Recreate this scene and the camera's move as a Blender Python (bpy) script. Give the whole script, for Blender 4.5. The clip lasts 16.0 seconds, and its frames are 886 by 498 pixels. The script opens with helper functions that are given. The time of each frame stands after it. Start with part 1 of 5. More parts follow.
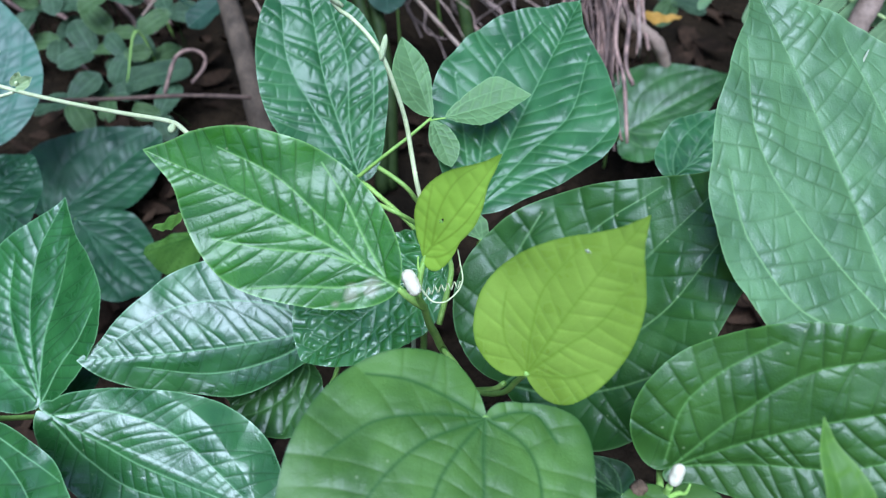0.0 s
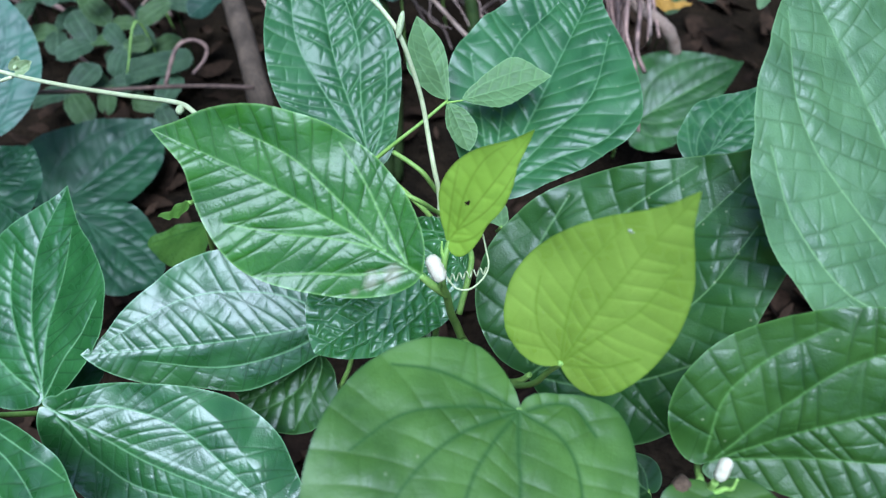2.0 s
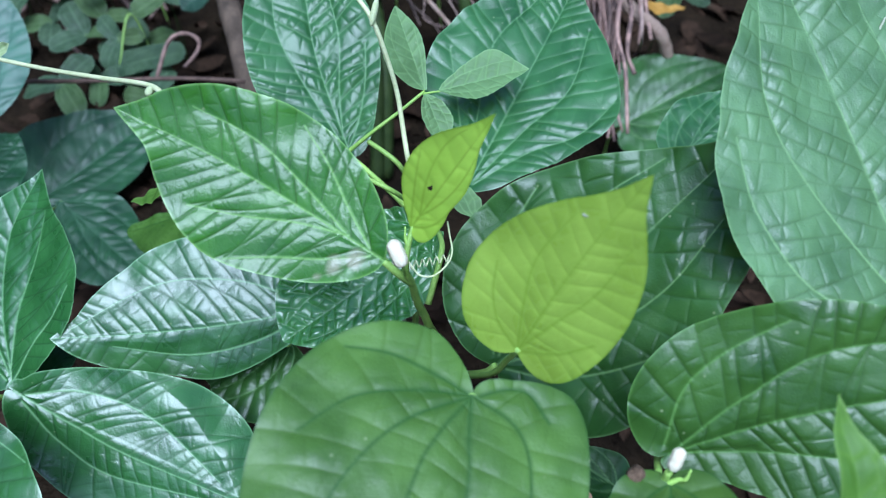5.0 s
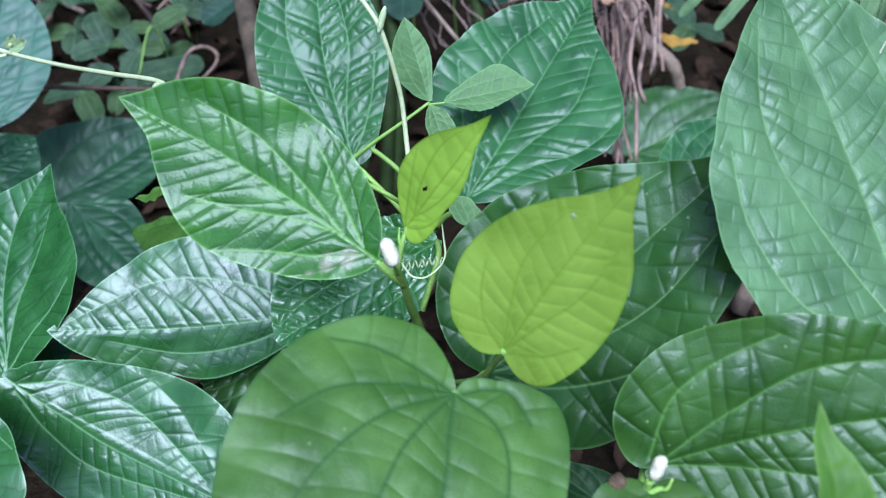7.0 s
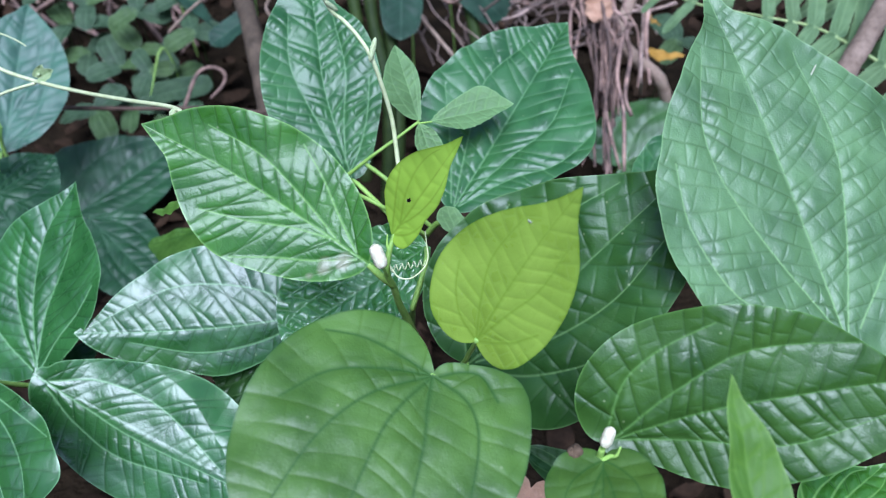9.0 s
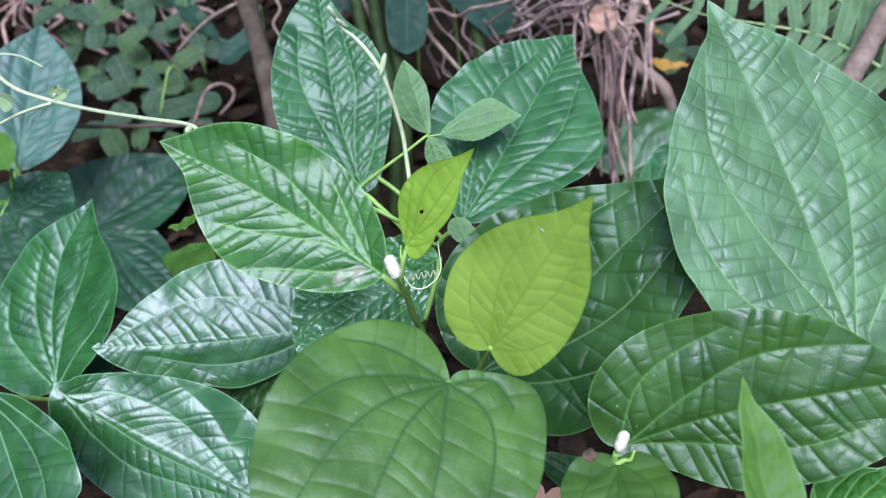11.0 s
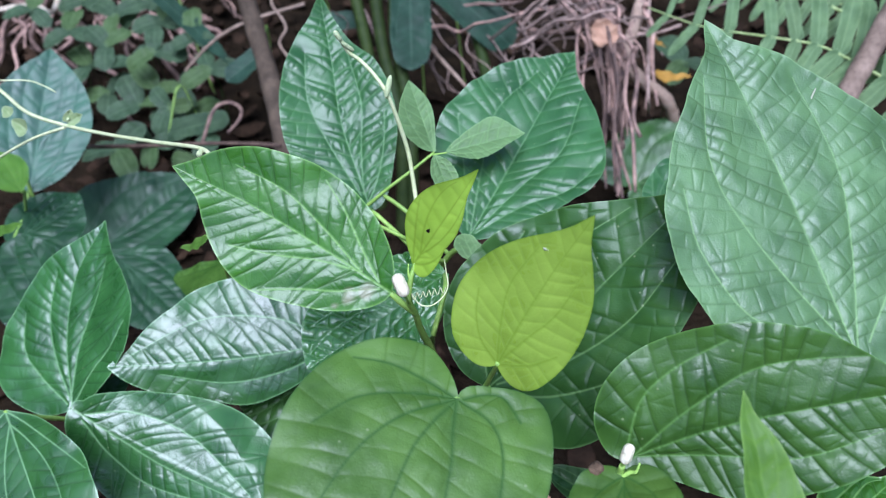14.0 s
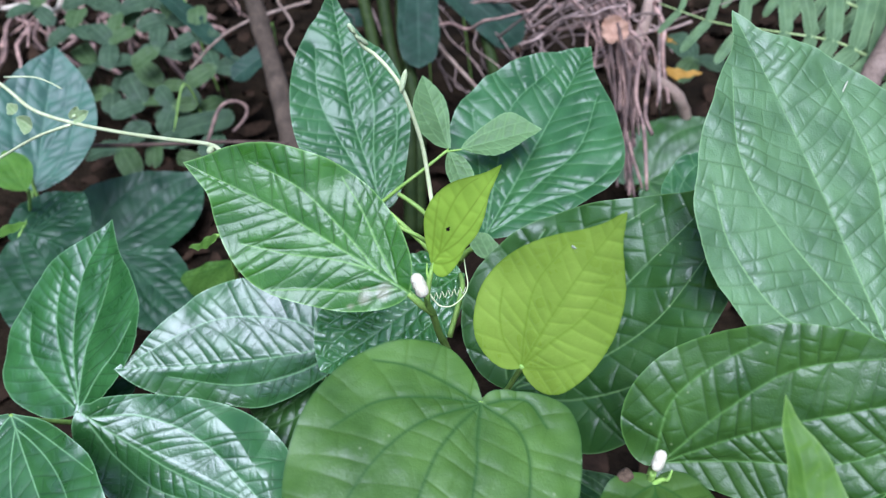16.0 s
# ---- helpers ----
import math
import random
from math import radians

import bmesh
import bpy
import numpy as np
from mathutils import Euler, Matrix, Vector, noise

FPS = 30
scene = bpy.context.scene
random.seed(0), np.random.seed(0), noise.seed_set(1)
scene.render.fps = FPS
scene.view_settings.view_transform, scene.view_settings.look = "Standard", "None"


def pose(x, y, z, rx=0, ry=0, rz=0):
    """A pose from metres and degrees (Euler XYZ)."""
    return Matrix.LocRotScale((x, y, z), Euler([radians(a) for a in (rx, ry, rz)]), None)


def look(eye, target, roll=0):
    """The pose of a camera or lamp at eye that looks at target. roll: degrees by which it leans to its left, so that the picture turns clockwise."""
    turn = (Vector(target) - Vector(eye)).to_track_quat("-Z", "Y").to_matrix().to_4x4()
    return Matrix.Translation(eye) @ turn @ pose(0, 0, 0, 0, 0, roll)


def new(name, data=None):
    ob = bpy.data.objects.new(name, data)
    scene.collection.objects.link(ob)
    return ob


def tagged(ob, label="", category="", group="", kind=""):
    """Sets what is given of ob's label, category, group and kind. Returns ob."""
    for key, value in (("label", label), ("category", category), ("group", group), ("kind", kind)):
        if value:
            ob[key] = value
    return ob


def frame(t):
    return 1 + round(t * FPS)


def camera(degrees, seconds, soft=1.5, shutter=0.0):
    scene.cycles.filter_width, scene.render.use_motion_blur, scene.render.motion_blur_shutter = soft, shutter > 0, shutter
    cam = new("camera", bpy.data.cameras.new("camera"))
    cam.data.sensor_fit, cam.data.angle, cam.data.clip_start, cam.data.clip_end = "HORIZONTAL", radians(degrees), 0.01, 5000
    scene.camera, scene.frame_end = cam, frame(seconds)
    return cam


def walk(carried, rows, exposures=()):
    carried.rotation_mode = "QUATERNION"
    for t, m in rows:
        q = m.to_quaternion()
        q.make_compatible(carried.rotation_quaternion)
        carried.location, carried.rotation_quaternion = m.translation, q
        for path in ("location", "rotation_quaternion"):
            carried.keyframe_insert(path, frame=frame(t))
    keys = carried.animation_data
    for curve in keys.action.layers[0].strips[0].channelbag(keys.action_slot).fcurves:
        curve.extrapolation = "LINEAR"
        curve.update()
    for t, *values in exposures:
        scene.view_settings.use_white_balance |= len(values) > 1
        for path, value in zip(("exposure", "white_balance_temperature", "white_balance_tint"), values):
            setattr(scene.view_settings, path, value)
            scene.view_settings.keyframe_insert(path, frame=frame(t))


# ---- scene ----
from mathutils import kdtree

cam = camera(60.4, 16.0, soft=1.1)
METRES, EYE, TILT, LEAN, TURN = 0.17, 0.58, -43.0, 0.0, 0.0
ROWS = [
    (0.0, 0.0, 0.0, 0.0, 0.0, 0.0, -0.0),
    (0.5, -0.0086, -0.0092, -0.0099, 0.09, 0.01, 0.07),
    (1.0, -0.0142, -0.0083, -0.006, 0.21, 0.0, 0.18),
    (1.5, -0.035, 0.0386, -0.0068, 0.01, -0.06, 0.29),
    (2.0, -0.0594, 0.0917, -0.0264, -0.1, -0.29, 0.31),
    (2.5, -0.0935, 0.1088, -0.0485, -0.06, -0.5, 0.25),
    (3.0, -0.0637, 0.1374, -0.0351, -0.31, -0.72, 0.24),
    (3.5, -0.0511, 0.1129, -0.0612, -0.39, -0.87, 0.12),
    (4.0, -0.0174, 0.0895, -0.0503, -0.39, -0.86, 0.09),
    (6.5, 0.0449, 0.1213, -0.1052, 0.52, 2.06, -3.19),
    (7.0, 0.0657, 0.098, -0.1267, 0.67, 2.24, -3.49),
    (7.5, 0.0944, 0.0877, -0.1338, 0.86, 2.4, -3.57),
    (8.0, 0.1314, 0.0168, -0.108, 1.14, 2.43, -3.35),
    (8.5, 0.131, -0.0686, -0.142, 1.24, 2.69, -3.15),
    (9.0, 0.1342, -0.1344, -0.149, 1.31, 2.99, -2.81),
    (11.5, 0.1177, -0.1851, -0.153, 2.07, 4.03, -1.8),
    (12.0, 0.1384, -0.2071, -0.1434, 2.25, 4.19, -1.58),
    (12.5, 0.1147, -0.191, -0.1464, 2.22, 4.36, -1.43),
    (13.0, 0.0981, -0.1962, -0.1485, 2.26, 4.46, -1.39),
    (13.5, 0.1049, -0.2049, -0.1523, 2.33, 4.57, -1.31),
    (14.0, 0.1221, -0.2176, -0.1409, 2.44, 4.67, -1.2),
    (14.5, 0.1205, -0.208, -0.1316, 2.55, 4.72, -1.12),
    (15.0, 0.1069, -0.195, -0.1344, 2.6, 4.73, -1.13),
    (15.5, 0.0954, -0.1801, -0.1315, 2.65, 4.71, -1.11),
    (16.0, 0.0741, -0.1542, -0.1402, 2.61, 4.68, -1.14),
]
walk(cam, [(t, pose(0, 0, EYE, TILT, LEAN, TURN) @ pose(METRES * x, METRES * y, METRES * z, 90 + pitch, roll, yaw)) for t, x, y, z, yaw, pitch, roll in ROWS],
     [(0.0, 1.51, 5450, 6), (2.0, 1.48, 5450, 5), (3.0, 1.45, 5400, 5), (4.0, 1.50, 5400, 7), (7.0, 1.52, 5500, 7), (9.0, 1.53, 5650, 11), (12.5, 1.54, 5800, 14), (16.0, 1.54, 5800, 14)])
cam.data.dof.use_dof, cam.data.dof.focus_distance, cam.data.dof.aperture_fstop = True, 0.35, 12.0

# ---------------------------------------------------------------- light
world = bpy.data.worlds.new("world")
scene.world = world
world.use_nodes = True
wn = world.node_tree.nodes
sky = wn.new("ShaderNodeTexSky")
sky.sky_type = "NISHITA"
sky.sun_disc = False
sky.sun_elevation, sky.sun_rotation = radians(63), radians(184)
sky.air_density, sky.dust_density, sky.ozone_density = 1.0, 1.5, 1.0
wn["Background"].inputs["Strength"].default_value = 0.10
world.node_tree.links.new(sky.outputs["Color"], wn["Background"].inputs["Color"])

sun_data = bpy.data.lights.new("sun", "SUN")
sun_data.energy, sun_data.angle, sun_data.color = 2.3, radians(43), (0.81, 0.88, 1.0)
sun = new("sun", sun_data)
sun.matrix_world = look((-0.09, -1.02, 2.72), (0, 0.25, 0.2))


# ---------------------------------------------------------------- materials
def node(tree, kind, at=None, **values):
    n = tree.nodes.new(kind)
    for key, value in values.items():
        n.inputs[key.replace("_", " ")].default_value = value
    return n


def base_material(name, rough=0.5, specular=0.5):
    m = bpy.data.materials.new(name)
    m.use_nodes = True
    t = m.node_tree
    b = t.nodes["Principled BSDF"]
    b.inputs["Roughness"].default_value = rough
    b.inputs["Specular IOR Level"].default_value = specular
    return m, t, b


def mix_colour(t, fac, a, b):
    n = t.nodes.new("ShaderNodeMix")
    n.data_type = "RGBA"
    for socket, value in ((n.inputs[0], fac), (n.inputs[6], a), (n.inputs[7], b)):
        if isinstance(value, bpy.types.NodeSocket):
            t.links.new(value, socket)
        elif isinstance(value, (tuple, list)):
            socket.default_value = (*value, 1.0)
        else:
            socket.default_value = value
    return n.outputs[2]


def calc(t, how, *values):
    n = t.nodes.new("ShaderNodeMath")
    n.operation = how
    for socket, value in zip(n.inputs, values):
        if isinstance(value, bpy.types.NodeSocket):
            t.links.new(value, socket)
        else:
            socket.default_value = value
    return n.outputs[0]


def mapped(t, value, lo, hi, to_lo=0.0, to_hi=1.0, soft=False):
    n = t.nodes.new("ShaderNodeMapRange")
    if soft:
        n.interpolation_type = "SMOOTHSTEP"
    t.links.new(value, n.inputs[0])
    for i, x in zip((1, 2, 3, 4), (lo, hi, to_lo, to_hi)):
        n.inputs[i].default_value = x
    return n.outputs[0]


def leaf_material(name, dark, light, vein, rough=0.3, specular=0.5, glow=0.25, vein_mix=0.55, net=-0.35, grain=0.00006):
    """Green leaf: blotchy blade, ribs and margin of another tone, a net of side veins (net below 0: darker lines,
    groove shading put into the colour, above: paler), fine skin relief, light shining through.
    """
    m, t, b = base_material(name, rough, specular)
    co = t.nodes.new("ShaderNodeTexCoord").outputs["Object"]
    big, fine = node(t, "ShaderNodeTexNoise", Scale=38.0, Detail=3.0), node(t, "ShaderNodeTexNoise", Scale=520.0, Detail=3.0)
    for n in (big, fine):
        t.links.new(co, n.inputs["Vector"])
    info = t.nodes.new("ShaderNodeObjectInfo")
    col = mix_colour(t, mapped(t, big.outputs[0], 0.34, 0.68), tuple(c * 0.85 for c in dark), tuple(c * 1.1 for c in light))
    hue = t.nodes.new("ShaderNodeHueSaturation")
    t.links.new(col, hue.inputs["Color"])
    t.links.new(mapped(t, info.outputs["Random"], 0, 1, 0.92, 1.08), hue.inputs["Value"])
    t.links.new(mapped(t, info.outputs["Random"], 0, 1, 0.495, 0.505), hue.inputs["Hue"])
    col = mix_colour(t, mapped(t, fine.outputs[0], 0.4, 0.8, 0.0, 0.25), hue.outputs[0], light)
    marks = {}
    for key in ("vein", "net", "margin", "scar"):
        marks[key] = t.nodes.new("ShaderNodeAttribute")
        marks[key].attribute_name = key
    # net below 0 paints the shading of the vein grooves as dark lines
    ink = vein if net > 0 else tuple(c * 0.4 for c in dark)
    col = mix_colour(t, mapped(t, marks["net"].outputs["Fac"], 0, 1, 0, abs(net)), col, ink)
    col = mix_colour(t, mapped(t, marks["vein"].outputs["Fac"], 0, 1, 0, vein_mix), col, vein)
    col = mix_colour(t, mapped(t, marks["margin"].outputs["Fac"], 0, 1, 0, 0.7), col, vein)
    # specks, nibbled and withered patches
    col = mix_colour(t, mapped(t, marks["scar"].outputs["Fac"], 0, 1, 0, 0.75), col, (0.26, 0.25, 0.17))
    speck = node(t, "ShaderNodeTexVoronoi", Scale=95.0)
    t.links.new(co, speck.inputs["Vector"])
    col = mix_colour(t, mapped(t, speck.outputs["Distance"], 0.03, 0.07, 0.35, 0.0), col, (0.32, 0.36, 0.2))
    t.links.new(col, b.inputs["Base Color"])
    # the skin: small cells and grain
    cells = node(t, "ShaderNodeTexVoronoi", Scale=620.0)
    cells.feature = "DISTANCE_TO_EDGE"
    drift = t.nodes.new("ShaderNodeVectorMath")
    drift.operation = "MULTIPLY_ADD"
    t.links.new(fine.outputs["Color"], drift.inputs[0])
    drift.inputs[1].default_value = (0.0012, 0.0012, 0.0)
    t.links.new(co, drift.inputs[2])
    t.links.new(drift.outputs[0], cells.inputs["Vector"])
    height = calc(t, "MULTIPLY_ADD", mapped(t, cells.outputs["Distance"], 0.0, 0.3), 0.5, fine.outputs[0])
    bump = node(t, "ShaderNodeBump", Strength=1.0, Distance=grain)
    t.links.new(height, bump.inputs["Height"])
    t.links.new(bump.outputs[0], b.inputs["Normal"])
    # veins are duller than the waxy skin between them
    lines = calc(t, "MAXIMUM", marks["net"].outputs["Fac"], calc(t, "MULTIPLY", marks["vein"].outputs["Fac"], 0.6))
    t.links.new(calc(t, "MULTIPLY_ADD", lines, 0.22, mapped(t, big.outputs[0], 0.3, 0.7, rough * 0.85, min(1, rough * 1.2))), b.inputs["Roughness"])
    t.links.new(mapped(t, lines, 0.0, 1.0, specular, specular * 0.35), b.inputs["Specular IOR Level"])
    tr = t.nodes.new("ShaderNodeBsdfTranslucent")
    warm = mix_colour(t, 0.45, col, (light[0] * 2.2, light[1] * 1.7, light[2] * 0.6))
    t.links.new(warm, tr.inputs["Color"])
    mx = t.nodes.new("ShaderNodeMixShader")
    mx.inputs[0].default_value = glow
    t.links.new(b.outputs[0], mx.inputs[1])
    t.links.new(tr.outputs[0], mx.inputs[2])
    t.links.new(mx.outputs[0], t.nodes["Material Output"].inputs["Surface"])
    return m


def rough_material(name, dark, light, scale=60.0, rough=0.8, bump_by=0.4, stretch=(1, 1, 1), spread=0.25, specular=0.3, distance=0.002):
    """Bark, straw, soil and the like: two tones at two scales, uneven relief."""
    m, t, b = base_material(name, rough, specular)
    co = t.nodes.new("ShaderNodeTexCoord").outputs["Object"]
    mp = t.nodes.new("ShaderNodeMapping")
    mp.inputs["Scale"].default_value = stretch
    t.links.new(co, mp.inputs[0])
    n1, n2 = node(t, "ShaderNodeTexNoise", Scale=scale, Detail=5.0, Roughness=0.65), node(t, "ShaderNodeTexNoise", Scale=scale * 7, Detail=3.0)
    for n in (n1, n2):
        t.links.new(mp.outputs[0], n.inputs["Vector"])
    info = t.nodes.new("ShaderNodeObjectInfo")
    geo = t.nodes.new("ShaderNodeNewGeometry")
    col = mix_colour(t, mapped(t, n1.outputs[0], 0.35, 0.68), dark, light)
    col = mix_colour(t, mapped(t, n2.outputs[0], 0.45, 0.8, 0, 0.45), col, tuple(c * 0.45 for c in dark))
    hue = t.nodes.new("ShaderNodeHueSaturation")
    t.links.new(col, hue.inputs["Color"])
    tot = t.nodes.new("ShaderNodeMath")
    t.links.new(info.outputs["Random"], tot.inputs[0])
    t.links.new(geo.outputs["Random Per Island"], tot.inputs[1])
    t.links.new(mapped(t, tot.outputs[0], 0.4, 1.6, 1 - spread, 1 + spread), hue.inputs["Value"])
    t.links.new(hue.outputs[0], b.inputs["Base Color"])
    bump = node(t, "ShaderNodeBump", Strength=bump_by, Distance=distance)
    t.links.new(n2.outputs[0], bump.inputs["Height"])
    t.links.new(bump.outputs[0], b.inputs["Normal"])
    return m


MATURE = leaf_material("leaf_mature", (0.0253, 0.0935, 0.0108), (0.0506, 0.143, 0.0171), (0.2, 0.36, 0.1), rough=0.26, specular=0.44, glow=0.18, vein_mix=0.68, net=-0.6)
# darker copy of the leaf green, with the shade of covered leaves in its colour
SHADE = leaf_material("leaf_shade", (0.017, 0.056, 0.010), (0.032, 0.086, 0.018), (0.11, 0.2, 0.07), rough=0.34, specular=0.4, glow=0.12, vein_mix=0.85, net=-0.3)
BLUE = leaf_material("leaf_bluish", (0.018, 0.074, 0.016), (0.034, 0.116, 0.027), (0.18, 0.33, 0.15), rough=0.29, specular=0.78, glow=0.14, vein_mix=0.75, net=-0.6)
SKY_BLUE = leaf_material("leaf_soft_bluish", (0.0202, 0.081, 0.0221), (0.0386, 0.123, 0.0368), (0.12, 0.23, 0.10), rough=0.33, specular=0.48, glow=0.15, vein_mix=0.65, net=0.42)
PALE_BLUE = leaf_material("leaf_pale_bluish", (0.0221, 0.0706, 0.0424), (0.036, 0.101, 0.0602), (0.11, 0.2, 0.13), rough=0.5, specular=0.6, glow=0.14, vein_mix=0.5, net=0.1)
QUILTED = leaf_material("leaf_quilted", (0.0336, 0.133, 0.0252), (0.0644, 0.199, 0.042), (0.11, 0.22, 0.08), rough=0.27, specular=1, glow=0.18, vein_mix=0.4, net=-0.3)
MID = leaf_material("leaf_mid", (0.0395, 0.0968, 0.012), (0.0711, 0.146, 0.0211), (0.02, 0.07, 0.01), rough=0.4, specular=0.44, glow=0.2, vein_mix=0.85, net=-0.25)
YOUNGEST = leaf_material("leaf_youngest", (0.37, 0.562, 0.0592), (0.458, 0.65, 0.0887), (0.17, 0.29, 0.025), rough=0.32, specular=0.5, glow=0.55, vein_mix=0.6, net=-0.15)
BROAD = leaf_material("leaf_broad", (0.0242, 0.073, 0.0112), (0.0462, 0.112, 0.0192), (0.10, 0.21, 0.05), rough=0.32, specular=0.43, glow=0.16, vein_mix=0.65, net=-0.6)
# paler green: part of the sky's sheen is put into the base colour
DULL = leaf_material("leaf_dull", (0.0644, 0.138, 0.047), (0.099, 0.192, 0.0706), (0.2, 0.33, 0.13), rough=0.44, specular=0.75, glow=0.18, vein_mix=0.85, net=-0.5, grain=0.0001)
YOUNG = leaf_material("leaf_young", (0.264, 0.413, 0.0502), (0.331, 0.483, 0.0753), (0.15, 0.26, 0.02), rough=0.28, specular=0.6, glow=0.4, vein_mix=0.6, net=-0.08)
VINE_LEAF = leaf_material("leaf_vine", (0.09, 0.165, 0.06), (0.135, 0.23, 0.088), (0.22, 0.36, 0.15), rough=0.55, specular=0.35, glow=0.3, net=0.45)
DOWNY = leaf_material("leaf_downy", (0.2, 0.29, 0.12), (0.32, 0.4, 0.2), (0.42, 0.48, 0.28), rough=0.8, specular=0.2, glow=0.3, net=0.2)
HERB = leaf_material("leaf_herb", (0.0208, 0.048, 0.0224), (0.0528, 0.0896, 0.0448), (0.11, 0.17, 0.095), rough=0.6, specular=0.3, glow=0.25, net=0.0)
HERB_LIGHT = leaf_material("leaf_herb_light", (0.0384, 0.08, 0.0224), (0.076, 0.124, 0.0464), (0.15, 0.22, 0.1), rough=0.6, specular=0.3, glow=0.3, net=0.0)
FERN = leaf_material("leaf_fern", (0.085, 0.155, 0.07), (0.15, 0.235, 0.105), (0.22, 0.32, 0.15), rough=0.55, specular=0.35, glow=0.3, net=-0.2)
YOUNG_GREEN = leaf_material("leaf_young_green", (0.06, 0.155, 0.017), (0.095, 0.205, 0.026), (0.18, 0.3, 0.07), rough=0.5, specular=0.35, glow=0.35, vein_mix=0.3, net=0.2)
# low leaves: their deep shade is put into this near-black green
DEEP_SHADED = leaf_material("leaf_deep_shaded", (0.008, 0.037, 0.012), (0.016, 0.058, 0.02), (0.05, 0.11, 0.06), rough=0.42, specular=0.45, glow=0.1, net=0.1)
SOMBRE = leaf_material("leaf_sombre", (0.0099, 0.0288, 0.0171), (0.018, 0.045, 0.027), (0.05, 0.09, 0.06), rough=0.5, specular=0.2, glow=0.1, net=0.1)
STEM = rough_material("green_stem", (0.19, 0.33, 0.06), (0.28, 0.42, 0.10), 120, 0.5, 0.2, distance=0.0004)
STALK = rough_material("olive_stalk", (0.014, 0.026, 0.006), (0.03, 0.045, 0.012), 60, 0.6, 0.2, specular=0.12, distance=0.0006)
FERN_STALK = rough_material("fern_stalk", (0.22, 0.3, 0.1), (0.35, 0.42, 0.18), 90, 0.6, 0.2, distance=0.0004)
VINE = rough_material("vine_stem", (0.36, 0.39, 0.20), (0.48, 0.50, 0.30), 140, 0.6, 0.3, distance=0.0004)
DOWN = rough_material("downy_bud", (0.34, 0.4, 0.2), (0.46, 0.5, 0.3), 500, 0.9, 0.6, distance=0.0006)
SPIKE = rough_material("white_spike", (0.58, 0.52, 0.36), (0.76, 0.70, 0.53), 600, 0.7, 0.8, spread=0.08, distance=0.0004)
OLD_SPIKE = rough_material("brown_spike", (0.07, 0.042, 0.026), (0.16, 0.105, 0.065), 500, 0.9, 0.8, distance=0.0006)
BARK = rough_material("bark", (0.04, 0.028, 0.018), (0.115, 0.08, 0.055), 45, 0.9, 0.7, (1, 1, 0.25))
STRAW = rough_material("straw", (0.15, 0.10, 0.08), (0.36, 0.255, 0.215), 70, 0.75, 0.3, spread=0.65)
RED_STRAW = rough_material("red_straw", (0.10, 0.064, 0.055), (0.38, 0.235, 0.185), 70, 0.75, 0.3, spread=0.7)
BRANCH = rough_material("brown_branch", (0.20, 0.135, 0.10), (0.36, 0.26, 0.2), 50, 0.85, 0.5)
TAN_BARK = rough_material("tan_bark", (0.11, 0.075, 0.055), (0.24, 0.17, 0.13), 50, 0.85, 0.6)
PALE_STICK = rough_material("pale_stick", (0.34, 0.27, 0.2), (0.52, 0.44, 0.35), 50, 0.8, 0.4)
# soil tones lowered to hold the shade of dense undergrowth
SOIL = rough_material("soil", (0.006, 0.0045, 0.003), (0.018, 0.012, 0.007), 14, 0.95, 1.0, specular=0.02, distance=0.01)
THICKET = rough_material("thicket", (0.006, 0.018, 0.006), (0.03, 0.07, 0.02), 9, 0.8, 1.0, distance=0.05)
# litter brown, darkened in colour for the shadow beneath the plants
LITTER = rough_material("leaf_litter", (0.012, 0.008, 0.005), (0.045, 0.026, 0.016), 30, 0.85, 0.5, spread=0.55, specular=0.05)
DARK_TWIG = rough_material("dark_twig", (0.05, 0.03, 0.022), (0.12, 0.075, 0.055), 70, 0.8, 0.4)
ORANGE = rough_material("dead_orange_leaf", (0.35, 0.19, 0.12), (0.50, 0.30, 0.20), 60, 0.7, 0.3)
YELLOW = rough_material("dead_yellow_leaf", (0.25, 0.13, 0.02), (0.38, 0.21, 0.04), 60, 0.7, 0.3)
LICHEN = rough_material("white_scar", (0.34, 0.36, 0.24), (0.5, 0.5, 0.38), 400, 0.9, 0.3)


# ---------------------------------------------------------------- mesh helpers
def mesh_of(name, verts, faces, material, smooth=True):
    me = bpy.data.meshes.new(name)
    me.from_pydata([tuple(v) for v in verts], [], [tuple(f) for f in faces])
    me.materials.append(material)
    if smooth:
        me.shade_smooth()
    me.update()
    return me


def thing(name, at, label, category, group="", kind=""):
    e = new(name)
    e.empty_display_size = 0.02
    e.location = at
    return tagged(e, label, category, group, kind)


def place(ob, m, parent):
    """Puts ob at the world pose m under parent."""
    ob["pose"] = [x for row in m for x in row]
    ob.parent = parent
    if parent is None:
        ob.matrix_basis = m
    else:
        up = Matrix.Translation(parent.location) if parent.parent is None else Matrix([list(parent["pose"][i * 4:i * 4 + 4]) for i in range(4)])
        if parent.parent is None and "pose" in parent:
            up = Matrix([list(parent["pose"][i * 4:i * 4 + 4]) for i in range(4)])
        ob.matrix_basis = up.inverted() @ m
    return ob


def smooth_path(points, per=6):
    p = [Vector(q) for q in points]
    p = [p[0] * 2 - p[1]] + p + [p[-1] * 2 - p[-2]]
    out = []
    for i in range(1, len(p) - 2):
        for k in range(per):
            u = k / per
            a, b, c, d = p[i - 1], p[i], p[i + 1], p[i + 2]
            out.append(0.5 * ((2 * b) + (c - a) * u + (2 * a - 5 * b + 4 * c - d) * u * u + (3 * b - a - 3 * c + d) * u ** 3))
    out.append(p[-2])
    return out


